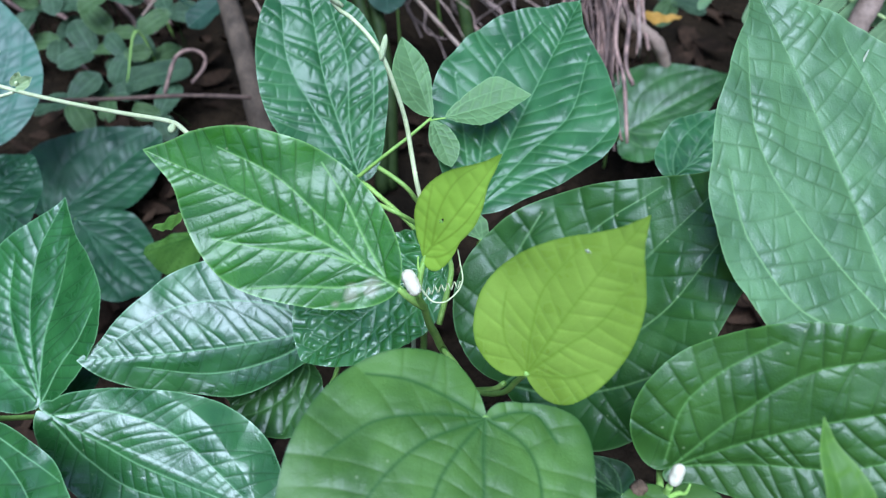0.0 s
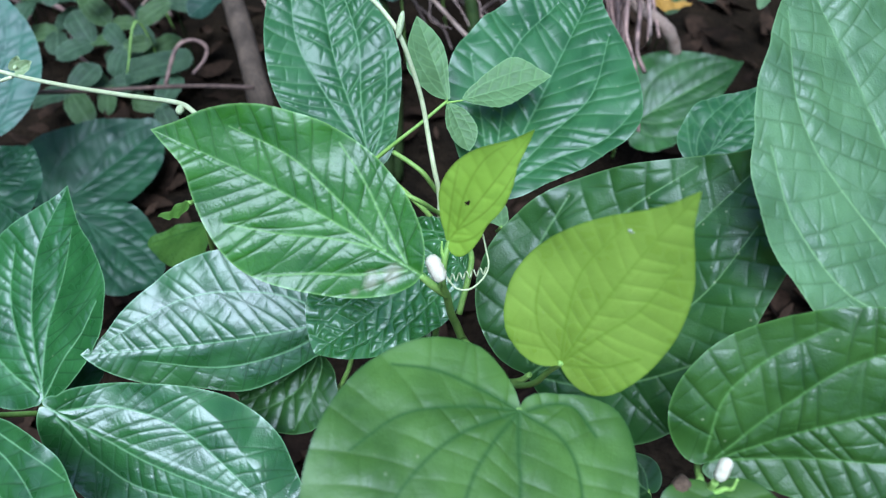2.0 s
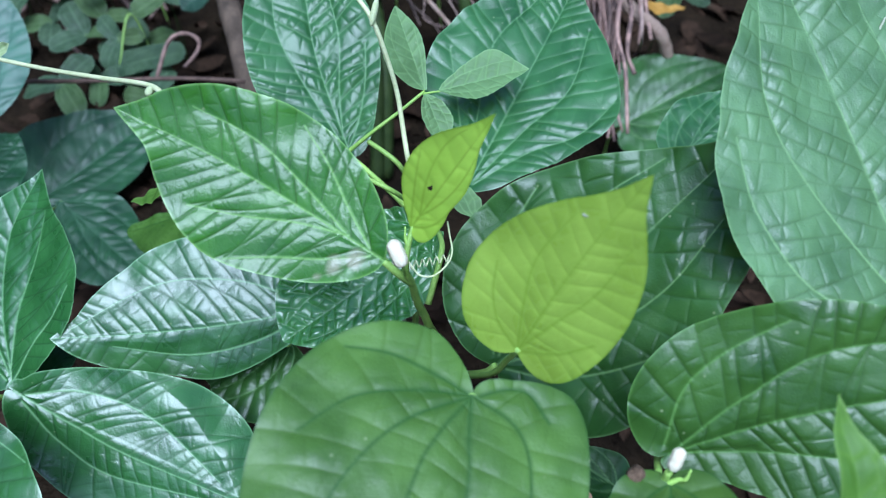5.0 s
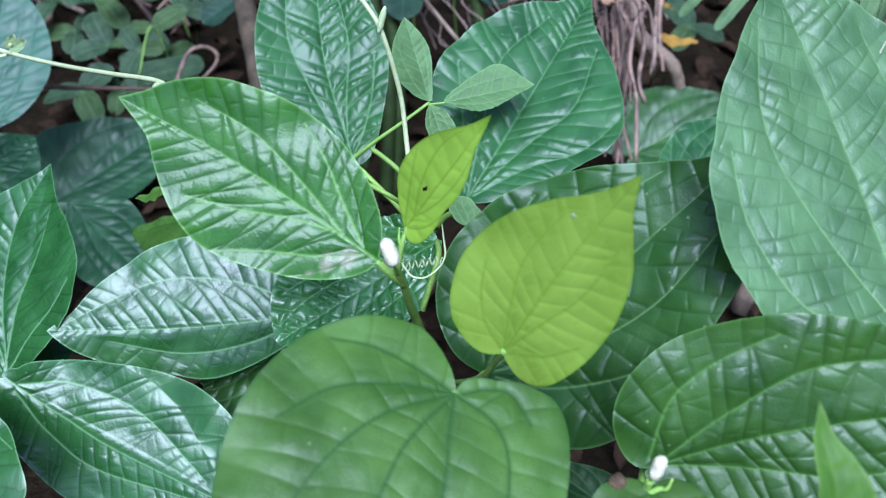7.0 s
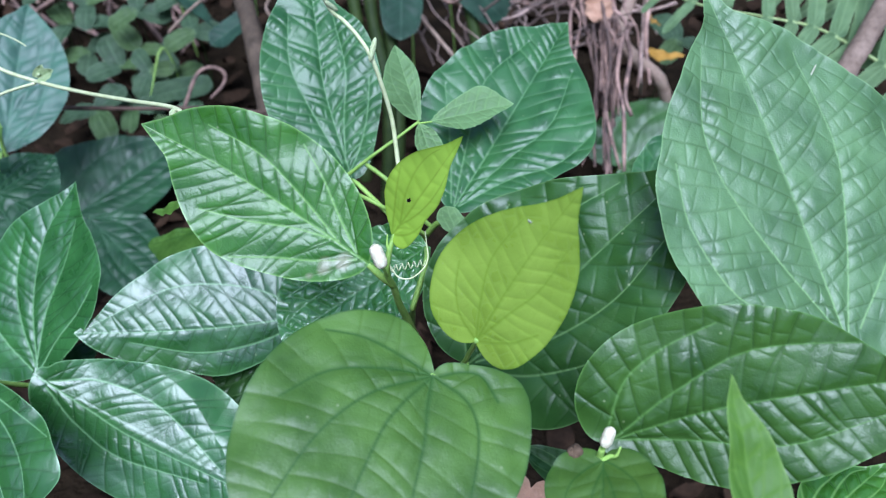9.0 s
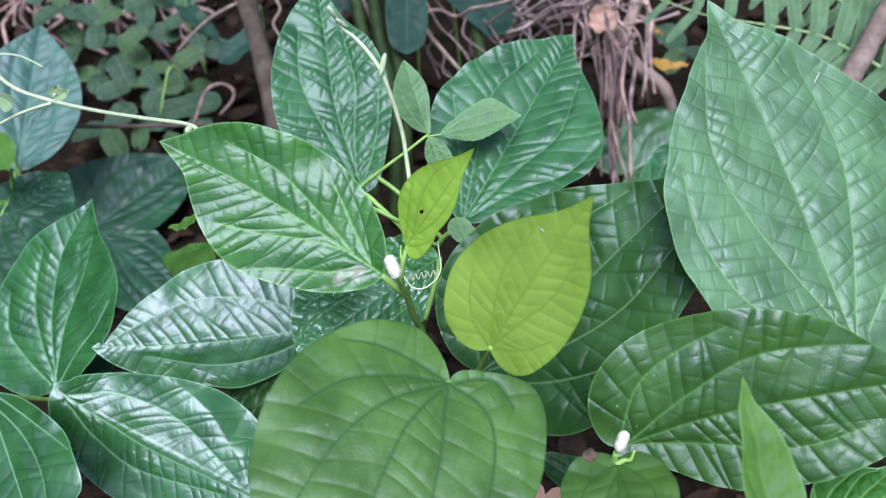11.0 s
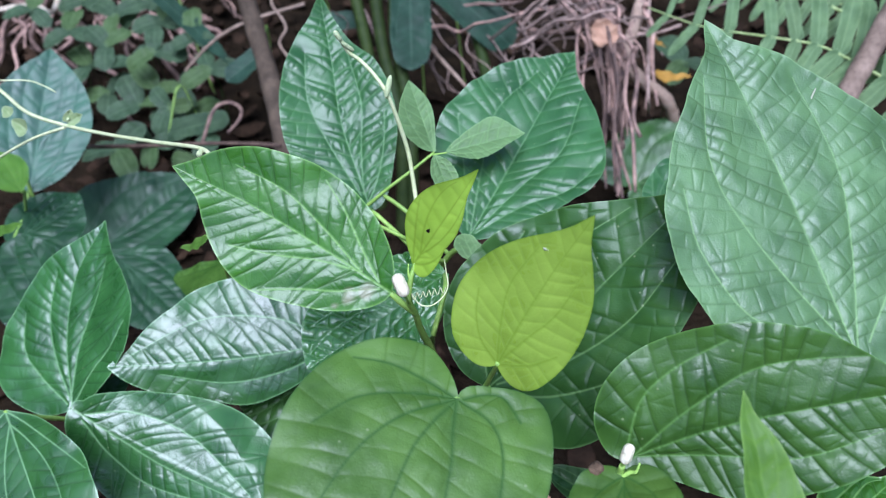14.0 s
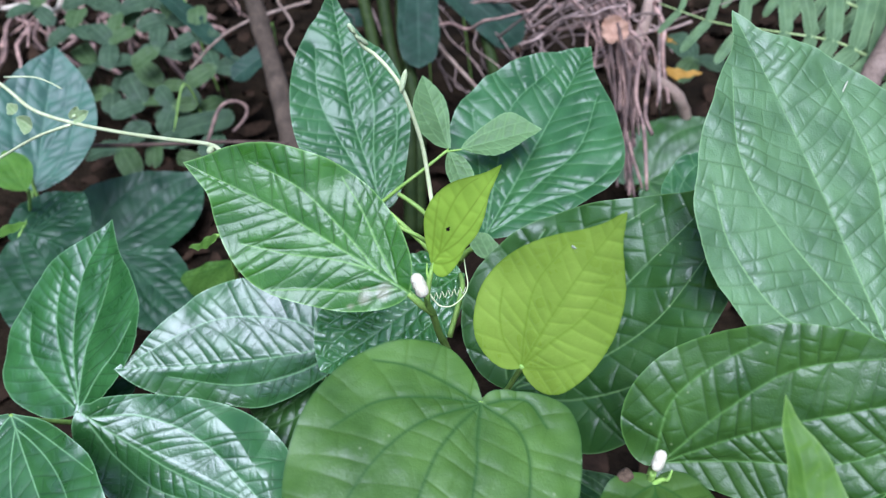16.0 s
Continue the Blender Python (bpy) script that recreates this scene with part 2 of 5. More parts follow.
def tube_data(points, r0, r1, sides=8, per=6, knobs=0.0, seed=1):
    path = smooth_path(points, per)
    rng = random.Random(seed)
    verts, faces = [], []
    side = Vector((1, 0, 0))
    for i, q in enumerate(path):
        d = (path[min(i + 1, len(path) - 1)] - path[max(i - 1, 0)]).normalized()
        a = side - d * side.dot(d)
        if a.length < 0.1:
            a = d.orthogonal()
        a.normalize()
        side = a
        b = d.cross(a)
        f = i / (len(path) - 1)
        r = r0 + (r1 - r0) * f
        r *= 1 + knobs * (rng.random() - 0.4)
        for k in range(sides):
            w = 2 * math.pi * k / sides
            verts.append(q + (a * math.cos(w) + b * math.sin(w)) * r)
    n = len(path)
    for i in range(n - 1):
        for k in range(sides):
            faces.append((i * sides + k, i * sides + (k + 1) % sides, (i + 1) * sides + (k + 1) % sides, (i + 1) * sides + k))
    faces.append(tuple(reversed(range(sides))))
    faces.append(tuple(range((n - 1) * sides, n * sides)))
    return verts, faces


def tube(name, points, r0, r1, material, parent, label="", sides=8, per=6, knobs=0.0, seed=1):
    """A round stalk through the points, tapering from r0 to r1, as a part of parent."""
    o = Vector(points[0])
    verts, faces = tube_data([Vector(p) - o for p in points], r0, r1, sides, per, knobs, seed)
    ob = new(name, mesh_of(name, verts, faces, material))
    place(ob, Matrix.Translation(o), parent)
    return tagged(ob, label)


def blob(name, a, b, r, material, parent, label="", bumps=0.08, rings=16, sides=16, pinch=0.3, seed=3):
    """A spike or bud from a to b: a rounded, beaded body."""
    a, b = Vector(a), Vector(b)
    d = b - a
    rot = d.to_track_quat("Z", "Y").to_matrix().to_4x4()
    verts, faces = [], []
    for i in range(rings + 1):
        f = i / rings
        rr = r * max(0.02, (1 - abs(2 * f - 1) ** (2.0 + 3 * (1 - pinch)))) ** 0.5
        for k in range(sides):
            w = 2 * math.pi * (k + 0.5 * (i % 2)) / sides
            q = 1 + bumps * (noise.noise((math.cos(w) * 3 + seed, math.sin(w) * 3, f * 9)) + (0.6 if (i + k) % 2 else -0.6))
            verts.append((math.cos(w) * rr * q, math.sin(w) * rr * q, f * d.length))
    for i in range(rings):
        for k in range(sides):
            faces.append((i * sides + k, i * sides + (k + 1) % sides, (i + 1) * sides + (k + 1) % sides, (i + 1) * sides + k))
    faces += [tuple(reversed(range(sides))), tuple(range(rings * sides, (rings + 1) * sides))]
    ob = new(name, mesh_of(name, verts, faces, material))
    place(ob, Matrix.Translation(a) @ rot, parent)
    return tagged(ob, label)


# ---------------------------------------------------------------- the leaf
ANGLES = np.radians([0, 4, 9, 16, 26, 40, 58, 80, 106, 134, 162, 180])


def margin(radii, n, L):
    """The blade's edge on one side, from the notch at the stalk to the tip, in even steps: distance from the stalk by angle from the midrib."""
    r = np.array([1.0, *radii, radii[-1] * 0.4]) * L
    a = np.linspace(0, np.pi, 500)
    # smooth interpolation with limited slopes
    h = np.diff(ANGLES)
    s = np.diff(r) / h
    m = np.zeros(len(r))
    m[0], m[-1] = s[0], s[-1]
    for i in range(1, len(r) - 1):
        m[i] = 0 if s[i - 1] * s[i] <= 0 else 3 * (h[i - 1] + h[i]) / ((2 * h[i] + h[i - 1]) / s[i - 1] + (h[i] + 2 * h[i - 1]) / s[i])
    k = np.clip(np.searchsorted(ANGLES, a, side="right") - 1, 0, len(h) - 1)
    u = (a - ANGLES[k]) / h[k]
    v = (2 * u ** 3 - 3 * u ** 2 + 1) * r[k] + (u ** 3 - 2 * u ** 2 + u) * h[k] * m[k] + (-2 * u ** 3 + 3 * u ** 2) * r[k + 1] + (u ** 3 - u ** 2) * h[k] * m[k + 1]
    x, y = v * np.sin(a), v * np.cos(a)
    x, y = np.append(x, 0.0)[::-1], np.append(y, 0.0)[::-1]
    d = np.append(0, np.cumsum(np.hypot(np.diff(x), np.diff(y))))
    e = np.linspace(0, d[-1], n)
    # soften the corners
    x, y = np.interp(e, d, x), np.interp(e, d, y)
    for _ in range(2):
        x[1:-1] = 0.25 * x[:-2] + 0.5 * x[1:-1] + 0.25 * x[2:]
        y[1:-1] = 0.25 * y[:-2] + 0.5 * y[1:-1] + 0.25 * y[2:]
    return x, y


def radius_at(radii, angle, L):
    return float(np.interp(angle, ANGLES, np.array([1.0, *radii, radii[-1] * 0.4]) * L))


def vein_lines(left, right, L, pairs):
    """Midrib and the arched main veins from the stalk towards the tip."""
    lines = [np.c_[np.zeros(40), np.linspace(0, L * 0.99, 40)]]
    plan = {1: [(24, 10, 0.0)], 2: [(16, 5, 0.10), (42, 24, 0.0)], 3: [(13, 4.5, 0.14), (36, 14, 0.0), (74, 50, 0.0)]}[pairs]
    for sign, radii in ((-1, left), (1, right)):
        for start, end, off in plan:
            p0 = np.array([0, off * L])
            ra, rb = radius_at(radii, radians(start), L), radius_at(radii, radians(end), L)
            p2 = np.array([math.sin(radians(end)), math.cos(radians(end))]) * rb * 0.95
            wide = max(start * 1.5, end + 16)
            p1 = p0 + np.array([math.sin(radians(wide)), math.cos(radians(wide))]) * min(radius_at(radii, radians(wide), L) * 0.85, 0.55 * L)
            u = np.linspace(0, 1, 40)[:, None]
            q = (1 - u) ** 2 * p0 + 2 * u * (1 - u) * p1 + u ** 2 * p2
            q[:, 0] *= sign
            lines.append(q)
    return lines


def evenly(points, step):
    """Points at even steps along a line in the leaf's plane."""
    p = np.array([tuple(q)[:2] for q in points])
    d = np.append(0, np.cumsum(np.hypot(*np.diff(p, axis=0).T)))
    e = np.linspace(0, d[-1], max(2, int(d[-1] / step) + 1))
    return np.c_[np.interp(e, d, p[:, 0]), np.interp(e, d, p[:, 1])]


def tree_of(lines, step=0.0003):
    """A search tree over lines; find() gives the nearest point and, through the second list, its line."""
    pts, ids = [], []
    for i, line in enumerate(lines):
        q = evenly(line, step)
        pts.append(q)
        ids += [i] * len(q)
    pts = np.vstack(pts) if pts else np.array([[9.0, 9.0]])
    tree = kdtree.KDTree(len(pts))
    for i, q in enumerate(pts):
        tree.insert((q[0], q[1], 0.0), i)
    tree.balance()
    return tree, ids or [0]


def grow(start, heading, turn, longest, stops, own, inside, step=0.0006):
    """A vein that grows from start until it meets another line or the margin. Returns its points and whether it met one."""
    tree, ids = stops
    p, a, line = np.array(start, float), heading, [tuple(start)]
    for k in range(int(longest / step)):
        p = p + step * np.array((math.sin(a), math.cos(a)))
        a += turn * step
        line.append((p[0], p[1]))
        if not inside(p[0], p[1]):
            return line, True
        if k > 1:
            _, i, d = tree.find((p[0], p[1], 0.0))
            if d < 0.0006 and ids[i] not in own:
                return line, True
    return line, False


def vein_net(ribs, left, right, L, spacing, lean, seed, fine):
    """Side veins that climb outwards from each rib to the next one, and short cross veins between them."""
    rng = random.Random(seed)

    def inside(x, y):
        return math.hypot(x, y) < 0.985 * radius_at(left if x < 0 else right, math.atan2(abs(x), y), L)

    mid = ribs[0]
    stops = tree_of(ribs)
    sides, mother = [], []
    for i, rib in enumerate(ribs):
        line = evenly(rib, 0.0005)
        lot = np.interp(line[:, 1], mid[:, 1], mid[:, 0])
        where = 1 if (line[:, 0] - lot).mean() > 0 else -1
        for sign in ((-1, 1) if i == 0 else (where,)):
            run = spacing * rng.uniform(0.4, 0.9)
            while run < len(line) * 0.0005 * 0.97:
                k = min(len(line) - 2, int(run / 0.0005))
                d = line[min(k + 4, len(line) - 1)] - line[max(0, k - 4)]
                a = math.atan2(d[0], d[1]) + sign * radians(lean + rng.uniform(-10, 10))
                got, met = grow(line[k], a, -sign * rng.uniform(1, 13), 0.06, stops, (i,), inside)
                if len(got) > 4:
                    sides.append(np.array(got))
                    mother.append(sign)
                run += spacing * rng.uniform(0.65, 1.35) * (1.0 if k * 0.0005 < 0.75 * L else 0.75)
    crosses = []
    if fine:
        stops = tree_of(list(ribs) + sides)
        for j, (side, sign) in enumerate(zip(sides, mother)):
            line = evenly(side, 0.0005)
            run = spacing * rng.uniform(0.3, 0.7)
            while run < (len(line) - 3) * 0.0005:
                k = int(run / 0.0005)
                d = line[k + 2] - line[max(0, k - 2)]
                a = math.atan2(d[0], d[1]) + sign * radians(90 + rng.uniform(-18, 18))
                got, met = grow(line[k], a, rng.uniform(-25, 25), spacing * 1.7, stops, (len(ribs) + j,), inside)
                if met and len(got) > 3:
                    crosses.append(np.array(got))
                run += spacing * rng.uniform(0.55, 1.1)
    return sides, crosses


def leaf_blade(name, L, left, right, bend, material, res=(90, 44), pairs=3, ribs=(), quilt=0.0003, spacing=0.009, wave=0.0012, seed=1, vein_width=0.00042, lean=58, arch=0.0006, holes=(), turned=(), ridge=0.00012, groove=0.0001, cells=0.35, rumple=0.00011, scars=(), droop=0.0):
    """Mesh of one leaf in its own plane: stalk at the origin, tip along y, upper face along z. ribs: main veins, the midrib first, each through four places given in leaf lengths."""
    nu, nv = res
    xs, ys, edge = [], [], []
    mid = L * np.linspace(0, 1, nu) ** 1.15
    vv = np.linspace(0, 1, nv) ** 0.9
    for sign, radii in ((-1, left), (1, right)):
        ex, ey = margin(radii, nu, L)
        ex[0], ey[0], ex[-1], ey[-1] = 0, 0, 0, L
        xs.append(sign * ex[:, None] * vv[None, :])
        ys.append(mid[:, None] * (1 - vv[None, :]) + ey[:, None] * vv[None, :])
        edge.append(np.hypot(ex[:, None] * (1 - vv)[None, :], (ey - mid)[:, None] * (1 - vv)[None, :]))
    x, y, ed = np.array(xs).ravel(), np.array(ys).ravel(), np.array(edge).ravel()
    if ribs:
        lines = [np.array([tuple(q)[:2] for q in smooth_path([(a * L, b * L, 0) for a, b in rib], 10)]) for rib in ribs]
    else:
        lines = vein_lines(left, right, L, pairs)
    step = L / nu
    fine = step < 0.0009
    sides, crosses = vein_net(lines, left, right, L, spacing, lean, seed, fine)
    co = [(px, py, 0.0) for px, py in zip(x.tolist(), y.tolist())]

    def away(some):
        if not some:
            return np.full(len(co), 0.02)
        find = tree_of(some, 0.00025)[0].find
        return np.array([find(c)[2] for c in co])

    best, near, cross = away(lines), away(sides), away(crosses)
    rnd = np.array([noise.noise((px * 55 + seed * 3.1, py * 55, seed * 1.7)) for px, py, _ in co])
    rn2 = np.array([noise.noise((px * 190 + seed * 5.1, py * 190, seed * 0.7)) for px, py, _ in co]) if fine else 0 * rnd
    z = bend[0] * y * (y - L) / L + bend[1] * x * x / L + bend[2] * np.abs(x) + bend[3] * x * y / L
    half = np.maximum(0, math.copysign(1, droop) * x)
    z -= abs(droop) * half * (1 - np.exp(-half / 0.004))
    z += arch * (L / 0.12) * (1 - np.maximum(0, 1 - best / 0.011) ** 2)
    # each panel swells between the veins that fence it in
    fence, dome, pad = (1 - np.maximum(0, 1 - d / (k * spacing)) ** 2 for d, k in ((best, 0.35), (near, 0.45), (cross, 0.28)))
    swell, cushion = dome * fence, dome * fence * pad
    z += quilt * (0.85 + 0.9 * rnd) * (swell + (cells * cushion if fine else 0)) + rumple * rn2 * fence
    if fine:
        slit = max(0.0005, 1.25 * step)
        z -= groove * np.maximum(np.exp(-(near / slit) ** 2), cells * np.exp(-(cross / slit) ** 2)) * (0.9 + 0.8 * rnd)
    z += ridge * np.exp(-(best / (1.3 * vein_width)) ** 2)
    z += wave * np.exp(-ed / 0.012) * (np.sin(y / L * 16 + seed) * 0.5 + 2.0 * rnd)
    z += 0.0010 * rnd * np.minimum(1, best / 0.01) * (L / 0.12)
    for side, wide, steep in turned:
        z -= steep * np.where(x * side > 0, np.maximum(0, wide * np.clip((y / L - 0.3) / 0.35, 0, 1) * np.clip((1 - y / L) / 0.15, 0, 1) - ed) ** 1.15 * (1 / wide) ** 0.15, 0)
    width = vein_width * np.clip(1.25 - np.hypot(x, y) / L, 0.4, 1.25)
    vein = np.exp(-(best / width) ** 2)
    thin = max(0.0003, 0.75 * step)
    web = np.maximum(np.exp(-(near / (1.15 * thin)) ** 2), cells * np.exp(-(cross / thin) ** 2)) * np.clip(0.8 + 0.9 * rnd, 0.2, 1.0)
    rim = np.exp(-(ed / 0.0006) ** 2)
    hurt = np.zeros(len(x))
    for hx, hy, hr in scars:
        hurt = np.maximum(hurt, np.clip(1.3 - np.hypot(x - hx * L, y - hy * L) / (hr * L) + 1.2 * rnd + 0.8 * rn2, 0, 1))
    n = nu * nv
    faces = []
    for s in (0, 1):
        i, j = np.meshgrid(np.arange(nu - 1), np.arange(nv - 1), indexing="ij")
        a = (s * n + i * nv + j).ravel()
        quad = np.c_[a, a + 1, a + nv + 1, a + nv]
        faces.append(quad if s else quad[:, ::-1])
    faces = np.vstack(faces)
    # shared midrib
    idx = np.arange(2 * n)
    idx[n + np.arange(nu) * nv] = np.arange(nu) * nv
    faces = idx[faces]
    for hx, hy, hr in holes:
        c = np.array([x[faces].mean(1), y[faces].mean(1)])
        faces = faces[np.hypot(c[0] - hx * L, (c[1] - hy * L) * 0.7) > hr]
    me = bpy.data.meshes.new(name)
    me.from_pydata(np.c_[x, y, z].tolist(), [], faces.tolist())
    for key, val in (("vein", vein), ("margin", rim), ("net", web), ("scar", hurt)):
        at = me.attributes.new(key, "FLOAT", "POINT")
        at.data.foreach_set("value", val.astype(np.float32))
    me.materials.append(material)
    me.shade_smooth()
    bm = bmesh.new()
    bm.from_mesh(me)
    bmesh.ops.delete(bm, geom=[v for v in bm.verts if not v.link_faces], context="VERTS")
    bmesh.ops.remove_doubles(bm, verts=bm.verts, dist=1e-6)
    bm.to_mesh(me)
    bm.free()
    return me


def frame_of(base, tip_way, up):
    y = Vector(tip_way).normalized()
    z = Vector(up)
    z = (z - y * z.dot(y)).normalized()
    x = y.cross(z)
    return Matrix((( x.x, y.x, z.x, base[0]), (x.y, y.y, z.y, base[1]), (x.z, y.z, z.z, base[2]), (0, 0, 0, 1)))


def leaf(plant, label, base, tip_way, up, L, left, right, bend=(0, 0, 0, 0), material=None, stalk=(), stalk_r=(0.0013, 0.0016), stalk_material=None, name="leaf", **shape):
    """One leaf with its stalk (points from the blade to the stem) as a part of a plant."""
    m = frame_of(base, tip_way, up)
    ob = new(name, leaf_blade(name, L, left, right, bend, material or MATURE, **shape))
    place(ob, m, plant)
    tagged(ob, label)
    if len(stalk):
        tube("petiole", [base, *stalk], stalk_r[0], stalk_r[1], stalk_material or STEM, ob, sides=8)
    return ob


# ---------------------------------------------------------------- ground
def ground_height(x, y):
    h = 0.05 * noise.noise((x * 1.3, y * 1.3, 2)) + 0.018 * noise.noise((x * 6, y * 6, 5)) + 0.006 * noise.noise((x * 22, y * 22, 1))
    return h - 0.02 + 0.05 * max(0, y - 1.1)


gx = np.concatenate([-np.geomspace(400, 2.1, 16), np.linspace(-2, 2, 130), np.geomspace(2.1, 400, 16)])
gy = np.concatenate([-np.geomspace(400, 1.3, 16), np.linspace(-1.2, 2.8, 130), np.geomspace(2.9, 400, 16)])
gv = [(x, y, ground_height(x, y) if abs(x) < 3 and -3 < y < 4 else -0.02 + 0.05 * min(2.9, max(0, y - 1.1))) for y in gy for x in gx]
gf = [(j * len(gx) + i, j * len(gx) + i + 1, (j + 1) * len(gx) + i + 1, (j + 1) * len(gx) + i) for j in range(len(gy) - 1) for i in range(len(gx) - 1)]
ground = tagged(new("ground", mesh_of("ground", gv, gf, SOIL)), "bare forest soil under leaf litter, its colour darkened for undergrowth shade", "ground", kind="structure")


# unseen wall of undergrowth, added on all sides to keep low sky light out
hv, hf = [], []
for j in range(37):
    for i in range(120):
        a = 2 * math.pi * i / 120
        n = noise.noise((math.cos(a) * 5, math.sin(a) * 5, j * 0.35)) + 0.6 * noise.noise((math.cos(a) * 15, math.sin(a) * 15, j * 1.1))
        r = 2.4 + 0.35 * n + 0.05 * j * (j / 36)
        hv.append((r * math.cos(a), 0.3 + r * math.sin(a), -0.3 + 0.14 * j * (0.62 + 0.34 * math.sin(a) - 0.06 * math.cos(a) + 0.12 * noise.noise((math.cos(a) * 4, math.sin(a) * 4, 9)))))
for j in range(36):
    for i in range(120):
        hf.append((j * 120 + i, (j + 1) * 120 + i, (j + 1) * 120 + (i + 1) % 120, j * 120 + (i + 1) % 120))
tagged(new("backdrop", mesh_of("backdrop", hv, hf, THICKET)), "unseen dark green thicket wall, added around the clearing to block low sky", "thicket", kind="structure")


# fallen leaves and crumbs, too many to count
rng = random.Random(11)
lv, lf = [], []
for k in range(2400):
    x, y = rng.uniform(-1.5, 1.3), rng.uniform(0.0, 2.4)
    z = ground_height(x, y) + rng.uniform(0.002, 0.02)
    size = rng.uniform(0.010, 0.04)
    m = pose(x, y, z, rng.uniform(-35, 35), rng.uniform(-35, 35), rng.uniform(0, 360))
    curl, wide = rng.uniform(-0.6, 0.6), rng.uniform(0.25, 0.5)
    o = len(lv)
    for i in range(6):
        f = i / 5
        w = wide * math.sin(math.pi * (0.06 + 0.92 * f)) ** 0.8
        for s in (-1, 0, 1):
            lv.append(m @ Vector((s * w * size, (f - 0.5) * size * 2, size * (curl * (f - 0.5) ** 2 * 2 + abs(s) * 0.25 * curl + 0.1 * rng.uniform(-1, 1)))))
    for i in range(5):
        for s in (0, 1):
            a = o + i * 3 + s
            lf.append((a, a + 1, a + 4, a + 3))
tagged(new("leaf_litter", mesh_of("leaf_litter", lv, lf, LITTER)), "brown dry leaf litter strewn on the soil, darkened for the shade under plants", "leaf litter", kind="stuff")

# ---------------------------------------------------------------- straw and sticks
def strands(name, label, count, way, spread, radius, material, seed=5, wriggle=0.1):
    """A tangle of thin dry strands that follow one way loosely, one object of stuff."""
    r = random.Random(seed)
    verts, faces = [], []
    for k in range(count):
        a, b = r.uniform(0, 0.35), r.uniform(0.65, 1.0)
        line = smooth_path(way, 8)
        shift = Vector([r.gauss(0, s) for s in spread])
        pts = []
        for i in range(6):
            f = a + (b - a) * i / 5
            q = line[min(len(line) - 1, int(f * (len(line) - 1)))]
            pts.append(q + shift + Vector([r.gauss(0, s * wriggle) for s in spread]))
        rad = radius * r.uniform(0.4, 1.4)
        v, f = tube_data(pts, rad, rad * 0.6, 5, 4, 0.3, k)
        o = len(verts)
        verts += v
        faces += [tuple(i + o for i in q) for q in f]
    ob = new(name, mesh_of(name, verts, faces, material))
    return tagged(ob, label, "dry straw", kind="stuff")


strands("dry_straw", "mauve brown dry straw hanging in a bundle", 32, [(0.15, 0.93, 0.25), (0.175, 0.893, 0.226), (0.183, 0.848, 0.199), (0.182, 0.782, 0.149), (0.184, 0.697, 0.089)], (0.018, 0.025, 0.012), 0.0029, RED_STRAW, 5, 0.3)
strands("dry_straw", "grey brown dry straw arching over the litter", 16, [(0.04, 0.937, 0.131), (0.09, 0.938, 0.175), (0.136, 0.928, 0.207), (0.191, 0.917, 0.23), (0.227, 0.91, 0.25)], (0.025, 0.05, 0.02), 0.0025, STRAW, 6)
strands("dry_straw", "pale dry straw heaped over the soil", 14, [(0.044, 1.163, 0.173), (0.093, 1.06, 0.168), (0.12, 0.963, 0.157), (0.124, 0.893, 0.148)], (0.07, 0.06, 0.02), 0.0024, STRAW, 16)
strands("dry_straw", "brown dry straw crossing the heap", 12, [(-0.006, 1.036, 0.177), (0.059, 1.014, 0.177), (0.133, 0.976, 0.204), (0.213, 1.016, 0.216)], (0.05, 0.06, 0.025), 0.0026, RED_STRAW, 26)
strands("dry_straw", "thin dry stems lying among dark herbs", 14, [(-0.08, 1.152, 0.168), (-0.03, 1.014, 0.151), (0.02, 0.93, 0.121), (0.05, 0.853, 0.102)], (0.08, 0.06, 0.02), 0.002, STRAW, 7)
strands("dry_straw", "mauve brown dry stems on the ground", 36, [(-0.885, 1.522, 0.05), (-0.872, 1.388, 0.041), (-0.838, 1.259, 0.037), (-0.795, 1.124, 0.024)], (0.12, 0.1, 0.02), 0.0045, RED_STRAW, 8)
strands("dry_straw", "mauve brown dry stems behind the herbs", 22, [(-0.838, 1.524, 0.05), (-0.716, 1.388, 0.03), (-0.614, 1.257, 0.017), (-0.529, 1.124, 0.004)], (0.12, 0.1, 0.02), 0.0045, RED_STRAW, 9)


def stick(label, points, r0, r1, material, knobs=0.35, seed=1, name="stick", sides=10):
    o = Vector(points[0])
    v, f = tube_data([Vector(p) - o for p in points], r0, r1, sides, 8, knobs, seed)
    ob = new(name, mesh_of(name, v, f, material))
    ob.location = o
    return tagged(ob, label, "stick")


trunk_pts = [(-0.33, 1.01, 0.34), (-0.297, 0.952, 0.254), (-0.274, 0.907, 0.195), (-0.253, 0.862, 0.152), (-0.227, 0.793, 0.096), (-0.20, 0.72, -0.03)]
stick("brown woody sapling stem rising from the soil", trunk_pts, 0.011, 0.0145, BARK, 0.15, 2, "woody_stem")
stick("tan cut branch leaning on the fern", [(0.46, 0.74, 0.375), (0.425, 0.706, 0.309), (0.401, 0.68, 0.262), (0.381, 0.657, 0.218), (0.32, 0.59, -0.02)], 0.010, 0.011, TAN_BARK, 0.12, 3)
stick("tan crooked dead branch among dry straw", [(0.237, 0.976, 0.245), (0.219, 0.910, 0.210), (0.201, 0.852, 0.187), (0.221, 0.826, 0.168), (0.247, 0.806, 0.155), (0.268, 0.812, 0.105), (0.285, 0.83, -0.010)], 0.0075, 0.0068, BRANCH, 0.25, 4)
